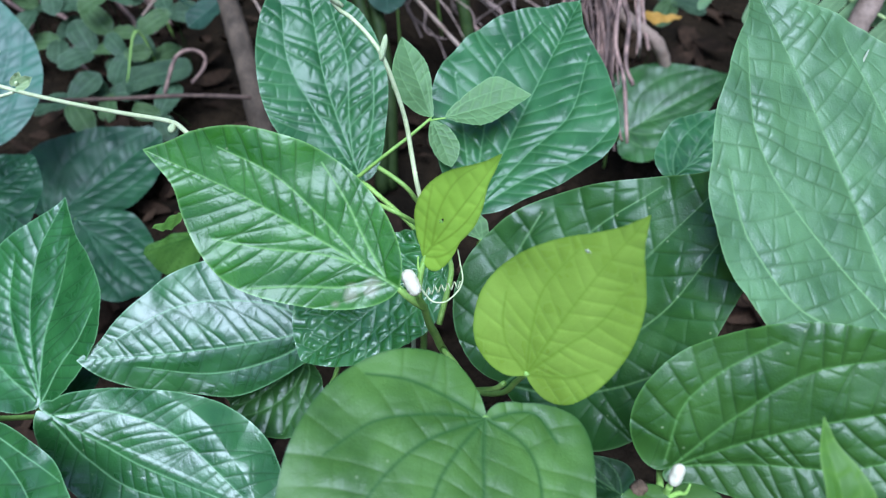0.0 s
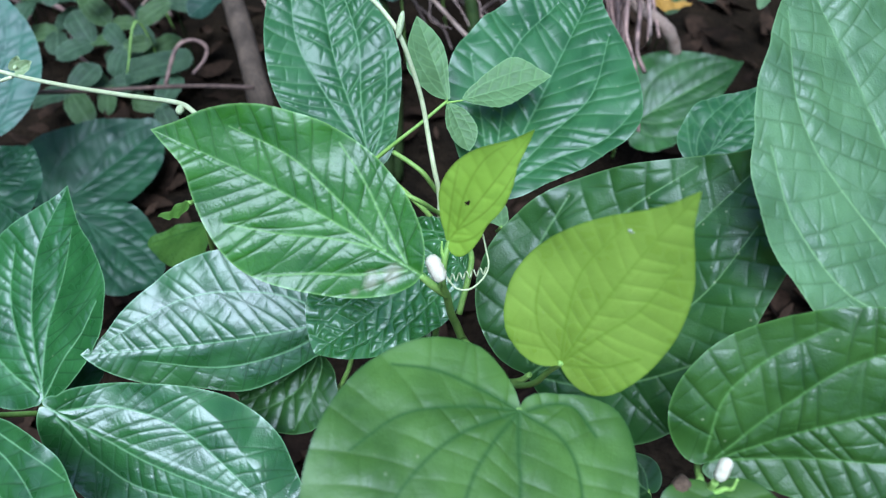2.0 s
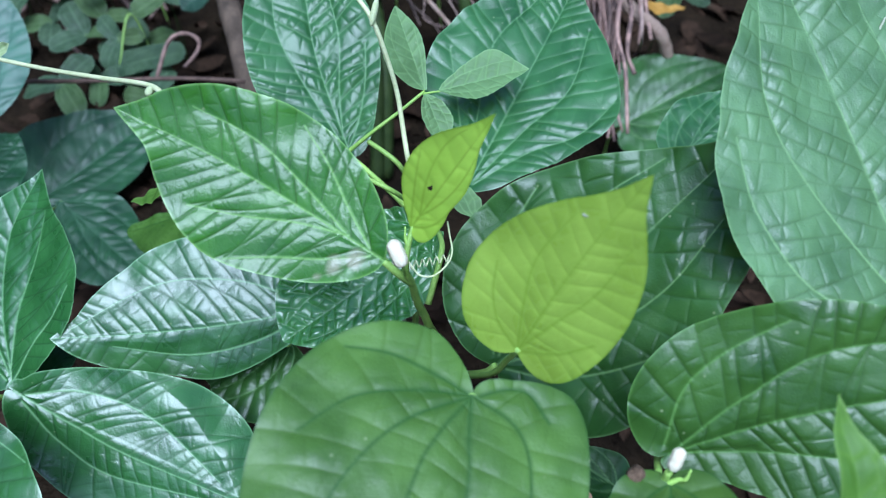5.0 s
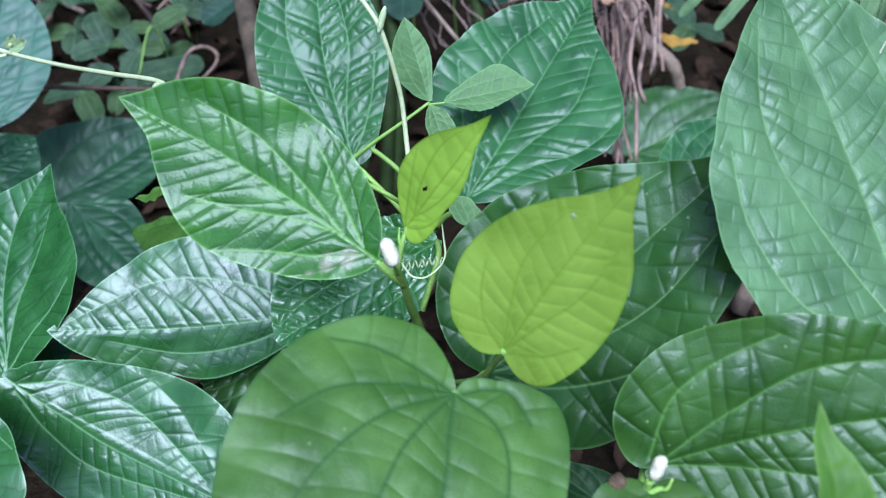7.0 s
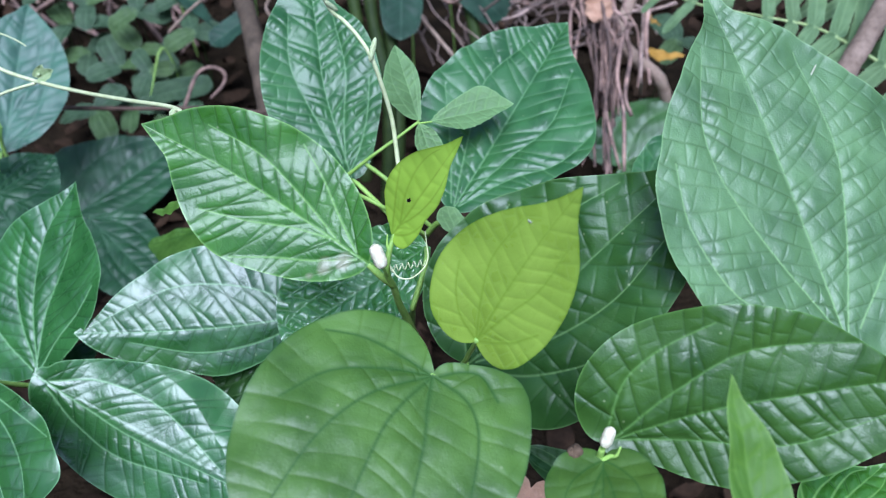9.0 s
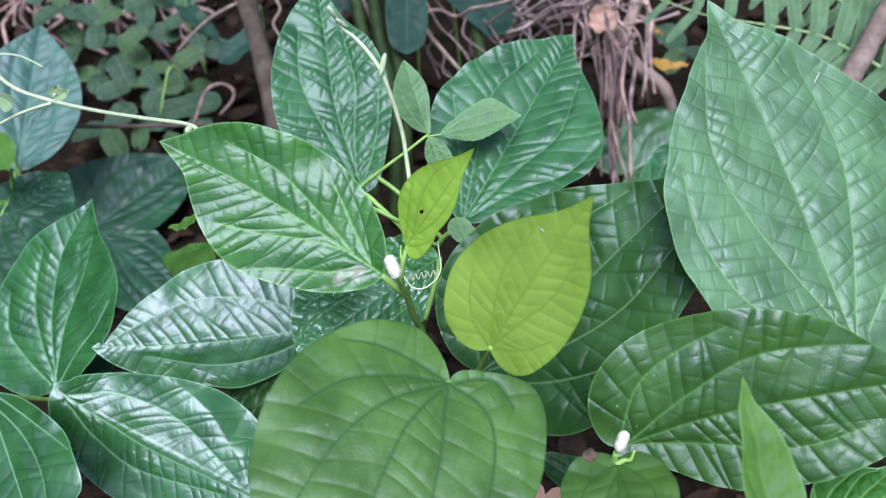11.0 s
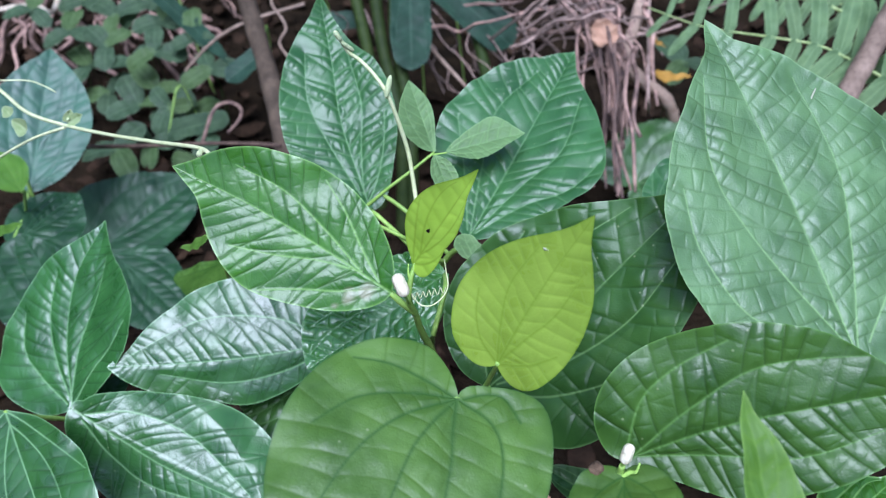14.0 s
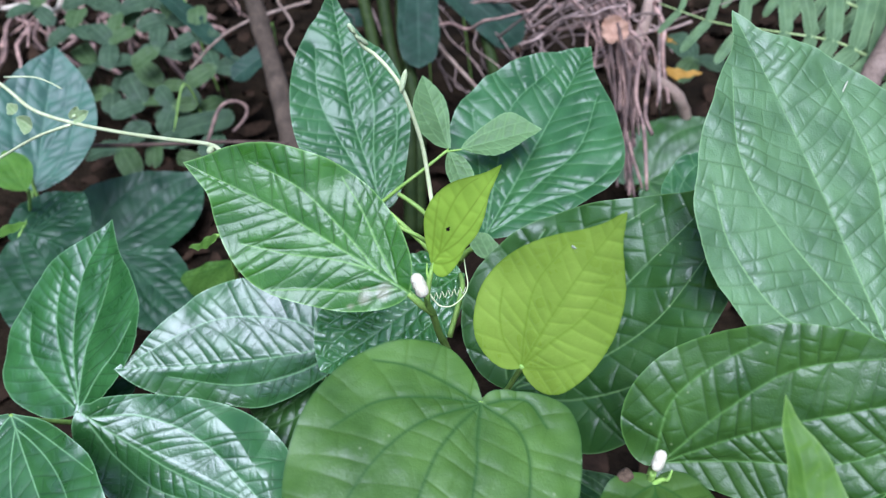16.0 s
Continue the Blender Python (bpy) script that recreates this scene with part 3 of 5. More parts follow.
stick("thin pale upright dry stem", [(0.24, 0.96, 0.26), (0.238, 0.947, 0.24), (0.229, 0.859, 0.194), (0.221, 0.78, 0.159), (0.293, 1.054, -0.01)], 0.0016, 0.0018, STRAW, 0.15, 5)
stick("grey dry twig leaning over dark soil", [(-0.08, 0.99, 0.2), (-0.051, 0.956, 0.159), (0.005, 0.892, 0.123), (0.05, 0.84, 0.09), (0.12, 0.76, -0.01)], 0.0022, 0.0028, BRANCH, 0.25, 6)


# ---------------------------------------------------------------- the middle plant
middle = thing("pepper_plant", (0.004, 0.25, -0.01), "glossy heart-leaved pepper plant with a white flower spike", "plant", "pepper plants")
tube("stem", [(0.004, 0.25, -0.02), (0.006, 0.252, 0.12), (0.004, 0.245, 0.257), (-0.002, 0.241, 0.293), (-0.006, 0.231, 0.317), (-0.008, 0.222, 0.338), (-0.01, 0.216, 0.352), (-0.009, 0.219, 0.362), (-0.007, 0.224, 0.368)], 0.0026, 0.0011, STEM, middle, "bright green jointed stem", sides=10)
leaf(middle, 'glossy dark green pointed leaf with pale veins', (-0.0185, 0.2178, 0.355), (-0.8664, 0.23, 0.4432), (0.1919, -0.6661, 0.7208), 0.1143,
     (0.858, 0.801, 0.727, 0.607, 0.333, 0.144, 0.046, 0.009, 0.009, 0.015),
     (0.94, 0.889, 0.8, 0.646, 0.439, 0.181, 0.021, 0.007, 0.012, 0.017),
     bend=(0.0979, -0.0259, 0.16, 0.0728), material=MATURE, stalk=[(-0.013, 0.217, 0.349), (-0.008, 0.221, 0.34)], quilt=0.00024, arch=0.0008, spacing=0.0075, lean=52, seed=1, res=(330, 130), stalk_r=(0.0016, 0.0018), vein_width=0.0005, groove=0.00014, droop=-0.24,
     scars=((-0.05, 0.085, 0.03), (-0.10, 0.13, 0.032), (-0.155, 0.17, 0.02)), ribs=(((0, 0), (0.018, 0.286), (0.026, 0.641), (0.002, 0.985)), ((0.021, 0.16), (0.091, 0.364), (0.141, 0.575), (0.131, 0.79)), ((0.015, 0.064), (0.098, 0.192), (0.186, 0.316), (0.26, 0.451)), ((0.017, 0.145), (-0.031, 0.317), (-0.1, 0.483), (-0.155, 0.654)), ((-0.011, 0.049), (-0.097, 0.184), (-0.169, 0.328), (-0.252, 0.465))))
leaf(middle, 'small yellow-green young leaf with a nibbled hole', (-0.0071, 0.2226, 0.3693), (0.4702, -0.0617, 0.8804), (-0.40, -0.90, 0.15), 0.0601,
     (0.878, 0.798, 0.708, 0.574, 0.362, 0.069, 0.025, 0.019, 0.019, 0.02),
     (0.753, 0.641, 0.497, 0.299, 0.23, 0.178, 0.147, 0.125, 0.087, 0.023),
     bend=(0, 0, 0.1, 0), material=YOUNGEST, stalk=[(-0.008, 0.221, 0.365), (-0.009, 0.219, 0.362)], quilt=0.00018, arch=0.00023, spacing=0.007, seed=2, pairs=2, wave=0.0006, holes=((-0.05, 0.32, 0.0008),), stalk_r=(0.0008, 0.0009))
leaf(middle, 'broad heart-shaped mid-green leaf held level', (0.0142, 0.1488, 0.3625), (-0.2728, -0.9377, -0.2154), (0.1613, -0.2652, 0.9506), 0.0982,
     (0.943, 0.879, 0.795, 0.691, 0.591, 0.5, 0.413, 0.348, 0.14, 0.064),
     (0.976, 0.941, 0.904, 0.86, 0.798, 0.693, 0.569, 0.429, 0.264, 0.036),
     bend=(-0.1059, -0.1239, 0.05, 0.0534), material=MID, stalk=[(0.012, 0.175, 0.337), (0.007, 0.211, 0.31), (0, 0.239, 0.29)], quilt=0.0002, arch=0.0008, spacing=0.0085, lean=76, seed=3, res=(300, 130), wave=0.0006, stalk_r=(0.0013, 0.0016), vein_width=0.0007, groove=6e-05, rumple=0.0002,
     ribs=(((0, 0), (0.07, 0.164), (0.101, 0.343), (0.11, 0.93)), ((0.007, -0.003), (0.15, -0.033), (0.295, -0.048), (0.439, -0.021)), ((0.007, -0.003), (0.192, 0.051), (0.362, 0.142), (0.475, 0.298)), ((0.005, 0.001), (0.186, 0.161), (0.296, 0.375), (0.35, 0.67)), ((0, 0.004), (-0.028, 0.147), (-0.062, 0.289), (-0.12, 0.75)), ((-0.013, 0.001), (-0.162, 0.055), (-0.242, 0.197), (-0.285, 0.5)), ((-0.026, -0.012), (-0.093, -0.057), (-0.172, -0.073), (-0.26, 0))))
leaf(middle, 'translucent yellow-green young heart-shaped leaf held upright', (0.03, 0.1684, 0.3624), (0.3973, 0.0267, 0.9173), (-0.559, -0.7857, 0.265), 0.0790,
     (0.883, 0.801, 0.733, 0.651, 0.553, 0.45, 0.343, 0.239, 0.131, 0.037),
     (0.876, 0.802, 0.718, 0.593, 0.442, 0.315, 0.226, 0.143, 0.047, 0.018),
     bend=(0.0299, 0.1275, 0.05, 0.0229), material=YOUNG, stalk=[(0.028, 0.178, 0.345), (0.023, 0.192, 0.318), (0.007, 0.242, 0.253)], quilt=0.00014, arch=0.0006, spacing=0.0065, lean=60, seed=4, wave=0.0005, res=(220, 95), stalk_r=(0.0010, 0.0014), groove=6e-05, vein_width=0.0005,
     ribs=(((0, 0), (-0.018, 0.331), (-0.019, 0.665), (0, 0.985)), ((0, 0.01), (0.053, 0.241), (0.108, 0.47), (0.104, 0.725)), ((-0.008, 0.006), (-0.1, 0.213), (-0.163, 0.427), (-0.14, 0.69)), ((-0.02, 0), (-0.14, 0.048), (-0.225, 0.15), (-0.285, 0.29)), ((0.012, 0), (0.09, 0.078), (0.161, 0.165), (0.225, 0.29))))
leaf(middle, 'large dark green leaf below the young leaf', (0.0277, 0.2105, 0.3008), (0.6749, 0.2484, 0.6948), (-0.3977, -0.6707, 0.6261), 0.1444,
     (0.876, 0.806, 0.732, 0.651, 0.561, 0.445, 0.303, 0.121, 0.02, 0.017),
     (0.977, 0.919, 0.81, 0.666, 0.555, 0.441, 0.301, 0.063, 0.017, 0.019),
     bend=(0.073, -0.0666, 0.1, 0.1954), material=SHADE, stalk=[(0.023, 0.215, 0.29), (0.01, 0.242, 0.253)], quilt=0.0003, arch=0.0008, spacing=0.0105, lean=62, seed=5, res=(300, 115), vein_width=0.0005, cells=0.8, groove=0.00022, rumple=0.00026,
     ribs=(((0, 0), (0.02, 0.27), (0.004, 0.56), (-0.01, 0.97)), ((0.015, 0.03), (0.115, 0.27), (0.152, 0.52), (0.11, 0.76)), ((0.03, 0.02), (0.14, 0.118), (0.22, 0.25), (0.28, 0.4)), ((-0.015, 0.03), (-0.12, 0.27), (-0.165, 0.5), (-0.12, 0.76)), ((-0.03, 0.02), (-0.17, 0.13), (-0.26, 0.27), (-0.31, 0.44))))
leaf(middle, 'glossy deeply quilted green leaf under the flower spike', (0.0024, 0.2959, 0.3005), (-0.7992, -0.4825, -0.3584), (-0.1302, -0.4431, 0.887), 0.0952,
     (0.953, 0.89, 0.788, 0.644, 0.465, 0.232, 0.072, 0.034, 0.029, 0.024),
     (0.988, 0.96, 0.911, 0.786, 0.515, 0.33, 0.185, 0.057, 0.014, 0.017),
     bend=(0, 0, 0.1, 0), material=QUILTED, stalk=[(0.004, 0.266, 0.315), (-0.002, 0.25, 0.296)], quilt=0.0009, arch=0.0003, spacing=0.0078, seed=6, res=(240, 100), cells=0.9, groove=0.00016)
spike = blob("flower_spike", (-0.010, 0.2047, 0.3645), (-0.0145, 0.2103, 0.3728), 0.0028, SPIKE, middle, "white knobbly flower spike", pinch=0.2, bumps=0.13, rings=20, sides=18)
tube("spike_stalk", [(-0.01, 0.215, 0.351), (-0.01, 0.21, 0.358), (-0.011, 0.206, 0.365)], 0.0007, 0.0006, STEM, middle)
tube("bract", [(-0.009, 0.219, 0.362), (-0.01, 0.22, 0.365), (-0.01, 0.222, 0.369)], 0.0009, 0.0003, STEM, middle)
tube("tendril", [(0.006, 0.228, 0.367), (0.007, 0.223, 0.364), (0.008, 0.218, 0.36), (0.006, 0.215, 0.356), (0.001, 0.212, 0.353), (-0.004, 0.212, 0.353), (-0.007, 0.214, 0.355), (-0.009, 0.217, 0.356)], 0.0003, 0.0004, VINE, middle, "pale curling tendril", sides=6)
coil_a, coil_b = Vector((-0.009, 0.215, 0.355)), Vector((0.007, 0.216, 0.359))
tube("tendril", [coil_a.lerp(coil_b, i / 40) + Vector((0, 0.0012 * math.cos(i * 0.95), 0.0016 * math.sin(i * 0.95))) for i in range(41)], 0.0003, 0.00025, VINE, middle, "pale coiled tendril", sides=6, per=3)
blob("scar", (0.045, 0.176, 0.416), (0.048, 0.175, 0.415), 0.0008, LICHEN, middle, "white scar on the young leaf", bumps=0.5, pinch=0.6)
blob("scar", (0.046, 0.177, 0.417), (0.047, 0.174, 0.414), 0.0005, LICHEN, middle, "white scar on the young leaf", bumps=0.5, pinch=0.6)
# ---------------------------------------------------------------- the plant with the largest leaf
broad = thing("pepper_plant", (0.14, 0.2, -0.01), "broad-leaved pepper plant with a very large dull green leaf", "plant", "pepper plants")
tube("stem", [(0.14, 0.2, -0.02), (0.12, 0.18, 0.15), (0.087, 0.152, 0.294), (0.078, 0.137, 0.332), (0.077, 0.134, 0.345)], 0.0026, 0.0012, STEM, broad, "green jointed stem", sides=10)
leaf(broad, 'very large dull grey-green leaf with netted veins', (0.1827, 0.186, 0.3492), (-0.3419, 0.7228, 0.6006), (0.2168, -0.5612, 0.7988), 0.1679,
     (0.893, 0.835, 0.762, 0.681, 0.581, 0.414, 0.212, 0.072, 0.018, 0.018),
     (0.908, 0.874, 0.815, 0.75, 0.695, 0.571, 0.348, 0.137, 0.048, 0.012),
     bend=(-0.0017, -0.0942, 0.06, -0.0202), material=DULL, stalk=[(0.193, 0.192, 0.329), (0.216, 0.216, 0.253), (0.174, 0.229, 0.191)], quilt=0.00022, arch=0.0006, spacing=0.0092, lean=66, seed=7, res=(400, 160), wave=0.001, vein_width=0.0004, groove=0.00022, cells=0.7, rumple=0.0003,
     ribs=(((0, 0), (0.011, 0.36), (0.012, 0.702), (-0.002, 0.985)), ((0.005, 0.02), (0.12, 0.279), (0.188, 0.505), (0.179, 0.77)), ((-0.01, 0.04), (-0.134, 0.345), (-0.176, 0.584), (-0.087, 0.831)), ((-0.06, 0.05), (-0.239, 0.188), (-0.302, 0.388), (-0.28, 0.55)), ((0.05, 0.04), (0.22, 0.2), (0.33, 0.37), (0.36, 0.53))))
leaf(broad, 'broad glossy green leaf with arched veins', (0.0868, 0.1562, 0.3206), (0.93, -0.0876, 0.3569), (-0.2784, -0.8018, 0.5287), 0.1259,
     (0.931, 0.867, 0.799, 0.722, 0.593, 0.455, 0.338, 0.226, 0.129, 0.059),
     (0.842, 0.731, 0.581, 0.38, 0.088, 0.056, 0.049, 0.042, 0.034, 0.026),
     bend=(-0.0241, -0.1425, 0.12, 0.1642), material=BROAD, stalk=[(0.087, 0.163, 0.308), (0.081, 0.147, 0.321)], quilt=0.00045, arch=0.001, spacing=0.008, lean=66, seed=8, res=(330, 130), stalk_r=(0.0013, 0.0015), groove=0.0002, vein_width=0.0005, rumple=0.0002,
     ribs=(((0, 0), (-0.059, 0.271), (-0.083, 0.52), (-0.1, 0.9)), ((-0.011, 0.018), (-0.143, 0.233), (-0.237, 0.467), (-0.217, 0.78)), ((0, 0.03), (0.026, 0.285), (0.06, 0.509), (0, 0.8)), ((-0.03, -0.007), (-0.19, 0.079), (-0.277, 0.21), (-0.335, 0.38))))
leaf(broad, 'small mid-green leaf below a flower spike', (0.0781, 0.1326, 0.3397), (-0.1173, -0.9929, 0.0195), (-0.2618, 0.0499, 0.9638), 0.0356,
     (0.99, 0.978, 0.96, 0.933, 0.872, 0.70, 0.50, 0.33, 0.18, 0.06),
     (0.98, 0.965, 0.93, 0.88, 0.80, 0.68, 0.52, 0.36, 0.20, 0.06),
     bend=(0, 0, 0.1, 0), material=MID, stalk=[(0.077, 0.134, 0.339)], quilt=0.0003, spacing=0.008, seed=9, pairs=2, res=(90, 50), stalk_r=(0.0008, 0.001))
leaf(broad, 'bluish glossy leaf tucked beneath a larger leaf', (0.1626, 0.1288, 0.3103), (0.793, 0.6082, 0.0354), (-0.0665, 0.0286, 0.9974), 0.0470,
     (0.881, 0.804, 0.723, 0.624, 0.51, 0.312, 0.107, 0.045, 0.036, 0.026),
     (0.967, 0.926, 0.833, 0.695, 0.472, 0.292, 0.138, 0.043, 0.034, 0.026),
     bend=(0, 0, 0, 0), material=MATURE, stalk=[(0.171, 0.163, 0.253)], quilt=0.0008, spacing=0.009, seed=10, res=(120, 56))
leaf(broad, 'narrow upright bright green young leaf', (0.1146, 0.0875, 0.3691), (-0.1579, 0.7816, 0.6034), (0.036, -0.6061, 0.7945), 0.0487,
     (0.807, 0.627, 0.469, 0.333, 0.204, 0.094, 0.044, 0.038, 0.031, 0.025),
     (0.821, 0.723, 0.596, 0.469, 0.359, 0.238, 0.103, 0.041, 0.033, 0.025),
     bend=(0, 0, 0.25, 0), material=YOUNG_GREEN, stalk=[(0.118, 0.086, 0.354), (0.13, 0.109, 0.285)], quilt=0.0002, arch=0.00027, spacing=0.009, seed=11, pairs=2, res=(70, 34), stalk_r=(0.0008, 0.0012))
blob("flower_spike", (0.077, 0.133, 0.3475), (0.0793, 0.1363, 0.3548), 0.0021, SPIKE, broad, "white knobbly flower spike", pinch=0.2, bumps=0.13, rings=20, sides=18)
tube("spike_stalk", [(0.077, 0.135, 0.336), (0.077, 0.134, 0.343), (0.077, 0.134, 0.348)], 0.0007, 0.0006, STEM, broad)
blob("withered_spike", (0.066, 0.136, 0.336), (0.071, 0.138, 0.339), 0.0028, OLD_SPIKE, broad, "withered brown flower spike", bumps=0.2)
tube("spike_stalk", [(0.071, 0.138, 0.338), (0.075, 0.136, 0.338), (0.077, 0.134, 0.337)], 0.0008, 0.0007, STEM, broad)
tube("bract", [(0.076, 0.133, 0.337), (0.08, 0.133, 0.342), (0.082, 0.132, 0.344), (0.083, 0.133, 0.348)], 0.0011, 0.0004, STEM, broad, "curled green bract")
blob("straw_bit", (0.1734, 0.2829, 0.4196), (0.1764, 0.2869, 0.4256), 0.0005, LICHEN, broad, "scrap of pale straw stuck on the large leaf", pinch=0.8)
# ---------------------------------------------------------------- the glossy plant
glossy = thing("pepper_plant", (-0.19, 0.27, -0.01), "low pepper plant with shiny dark leaves", "plant", "pepper plants")
tube("stem", [(-0.19, 0.27, -0.02), (-0.2, 0.265, 0.1), (-0.234, 0.261, 0.197), (-0.229, 0.257, 0.216)], 0.0026, 0.0014, STEM, glossy, "green jointed stem", sides=10)
leaf(glossy, 'dark green pointed leaf with strong pale ribs', (-0.2301, 0.2585, 0.2182), (0.0781, 0.7368, 0.6716), (-0.2852, -0.629, 0.7232), 0.1195,
     (0.938, 0.902, 0.856, 0.804, 0.693, 0.605, 0.487, 0.213, 0.053, 0.027),
     (0.887, 0.81, 0.747, 0.656, 0.502, 0.213, 0.059, 0.016, 0.017, 0.019),
     bend=(0.0146, -0.0261, 0.12, 0.0479), material=BLUE, stalk=[(-0.229, 0.257, 0.214)], quilt=0.0003, wave=0.0006, spacing=0.008, lean=55, seed=12, res=(260, 110), arch=0.001, vein_width=0.0005, groove=0.00014,
     ribs=(((0, 0), (-0.11, 0.339), (-0.125, 0.683), (-0.01, 0.975)), ((-0.02, 0.05), (-0.024, 0.329), (0.035, 0.576), (0.06, 0.8)), ((0.007, 0.012), (0.087, 0.176), (0.19, 0.321), (0.26, 0.469)), ((-0.02, 0.034), (-0.159, 0.245), (-0.241, 0.456), (-0.25, 0.7)), ((-0.03, 0.01), (-0.211, 0.123), (-0.355, 0.26), (-0.403, 0.456))))
leaf(glossy, 'shiny dark green leaf with a straight midrib', (-0.0632, 0.2833, 0.2555), (-0.9912, -0.111, -0.0719), (0.0001, -0.5443, 0.8389), 0.1422,
     (0.931, 0.812, 0.626, 0.476, 0.211, 0.085, 0.03, 0.022, 0.021, 0.021),
     (0.915, 0.856, 0.782, 0.689, 0.519, 0.271, 0.091, 0.026, 0.022, 0.021),
     bend=(0.1104, -0.1154, 0.14, -0.045), material=BLUE, stalk=[(-0.056, 0.275, 0.251), (-0.084, 0.274, 0.187), (-0.187, 0.258, 0.142)], quilt=0.00022, arch=0.0006, spacing=0.0085, lean=58, wave=0.0007, seed=13, res=(330, 125), groove=0.00014, vein_width=0.0005, rumple=0.00016, droop=-0.56,
     ribs=(((0, 0), (-0.018, 0.33), (-0.014, 0.712), (0, 0.985)), ((0.02, 0.03), (0.14, 0.28), (0.165, 0.6), (0.027, 0.93)), ((-0.02, 0.03), (-0.09, 0.25), (-0.11, 0.5), (-0.05, 0.78))))
leaf(glossy, 'shiny blue-green leaf reflecting the sky', (-0.2113, 0.2364, 0.2414), (0.9114, -0.2853, -0.2965), (0.092, -0.5609, 0.8228), 0.1518,
     (0.933, 0.853, 0.775, 0.612, 0.293, 0.123, 0.047, 0.04, 0.033, 0.025),
     (0.93, 0.85, 0.74, 0.57, 0.37, 0.21, 0.10, 0.05, 0.03, 0.024),
     bend=(0.1348, 0.0156, 0.14, 0.0543), material=BLUE, stalk=[(-0.227, 0.253, 0.216)], quilt=0.0002, arch=0.0005, spacing=0.0075, lean=58, seed=14, turned=((-1, 0.020, 0.45),), droop=0.42, res=(330, 125), groove=0.00012, vein_width=0.0005,
     ribs=(((0, 0), (0.022, 0.22), (0.036, 0.45), (0.01, 0.98)), ((-0.005, 0.04), (-0.09, 0.2), (-0.105, 0.44), (-0.012, 0.75)), ((0.02, 0.04), (0.09, 0.2), (0.12, 0.4), (0.06, 0.72))))
leaf(glossy, 'smooth mid-green leaf near the ground', (-0.2395, 0.221, 0.2576), (0.6037, -0.7842, -0.1434), (-0.1533, -0.2907, 0.9444), 0.0930,
     (1.018, 1.041, 1.007, 0.762, 0.309, 0.063, 0.02, 0.02, 0.02, 0.02),
     (0.956, 0.902, 0.825, 0.724, 0.586, 0.409, 0.248, 0.143, 0.04, 0.026),
     bend=(0, 0, 0.1, 0), material=BLUE, stalk=[(-0.24, 0.238, 0.233), (-0.233, 0.255, 0.21)], quilt=0.0003, spacing=0.01, pairs=2, seed=15, res=(160, 80))
leaf(glossy, 'small dark leaf in deep shade', (-0.233, 0.269, 0.192), (0.02, 0.034, 0.009), (-0.2852, -0.629, 0.7232), 0.0405, (0.95, 0.86, 0.74, 0.6, 0.5, 0.44, 0.38, 0.3, 0.2, 0.1), (0.95, 0.86, 0.74, 0.6, 0.5, 0.44, 0.38, 0.3, 0.2, 0.1), bend=(-0.2, 0.1, 0.2, 0), material=DEEP_SHADED, stalk=[(-0.239, 0.266, 0.188)], quilt=0.0003, spacing=0.008, seed=62, res=(40, 20), pairs=2)
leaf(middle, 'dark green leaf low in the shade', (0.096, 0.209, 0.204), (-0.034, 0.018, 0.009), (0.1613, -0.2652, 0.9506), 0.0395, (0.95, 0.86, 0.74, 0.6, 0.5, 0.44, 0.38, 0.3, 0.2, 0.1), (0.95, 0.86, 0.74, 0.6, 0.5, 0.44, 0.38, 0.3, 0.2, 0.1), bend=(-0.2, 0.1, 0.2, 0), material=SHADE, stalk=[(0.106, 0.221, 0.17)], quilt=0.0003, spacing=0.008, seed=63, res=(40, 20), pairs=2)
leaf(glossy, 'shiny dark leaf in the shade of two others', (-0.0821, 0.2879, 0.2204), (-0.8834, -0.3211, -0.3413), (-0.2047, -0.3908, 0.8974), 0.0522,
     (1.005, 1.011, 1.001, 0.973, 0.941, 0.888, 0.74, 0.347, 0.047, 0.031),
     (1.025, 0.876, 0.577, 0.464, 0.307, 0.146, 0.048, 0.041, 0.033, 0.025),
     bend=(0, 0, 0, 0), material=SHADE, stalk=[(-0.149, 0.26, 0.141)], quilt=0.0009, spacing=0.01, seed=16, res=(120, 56))
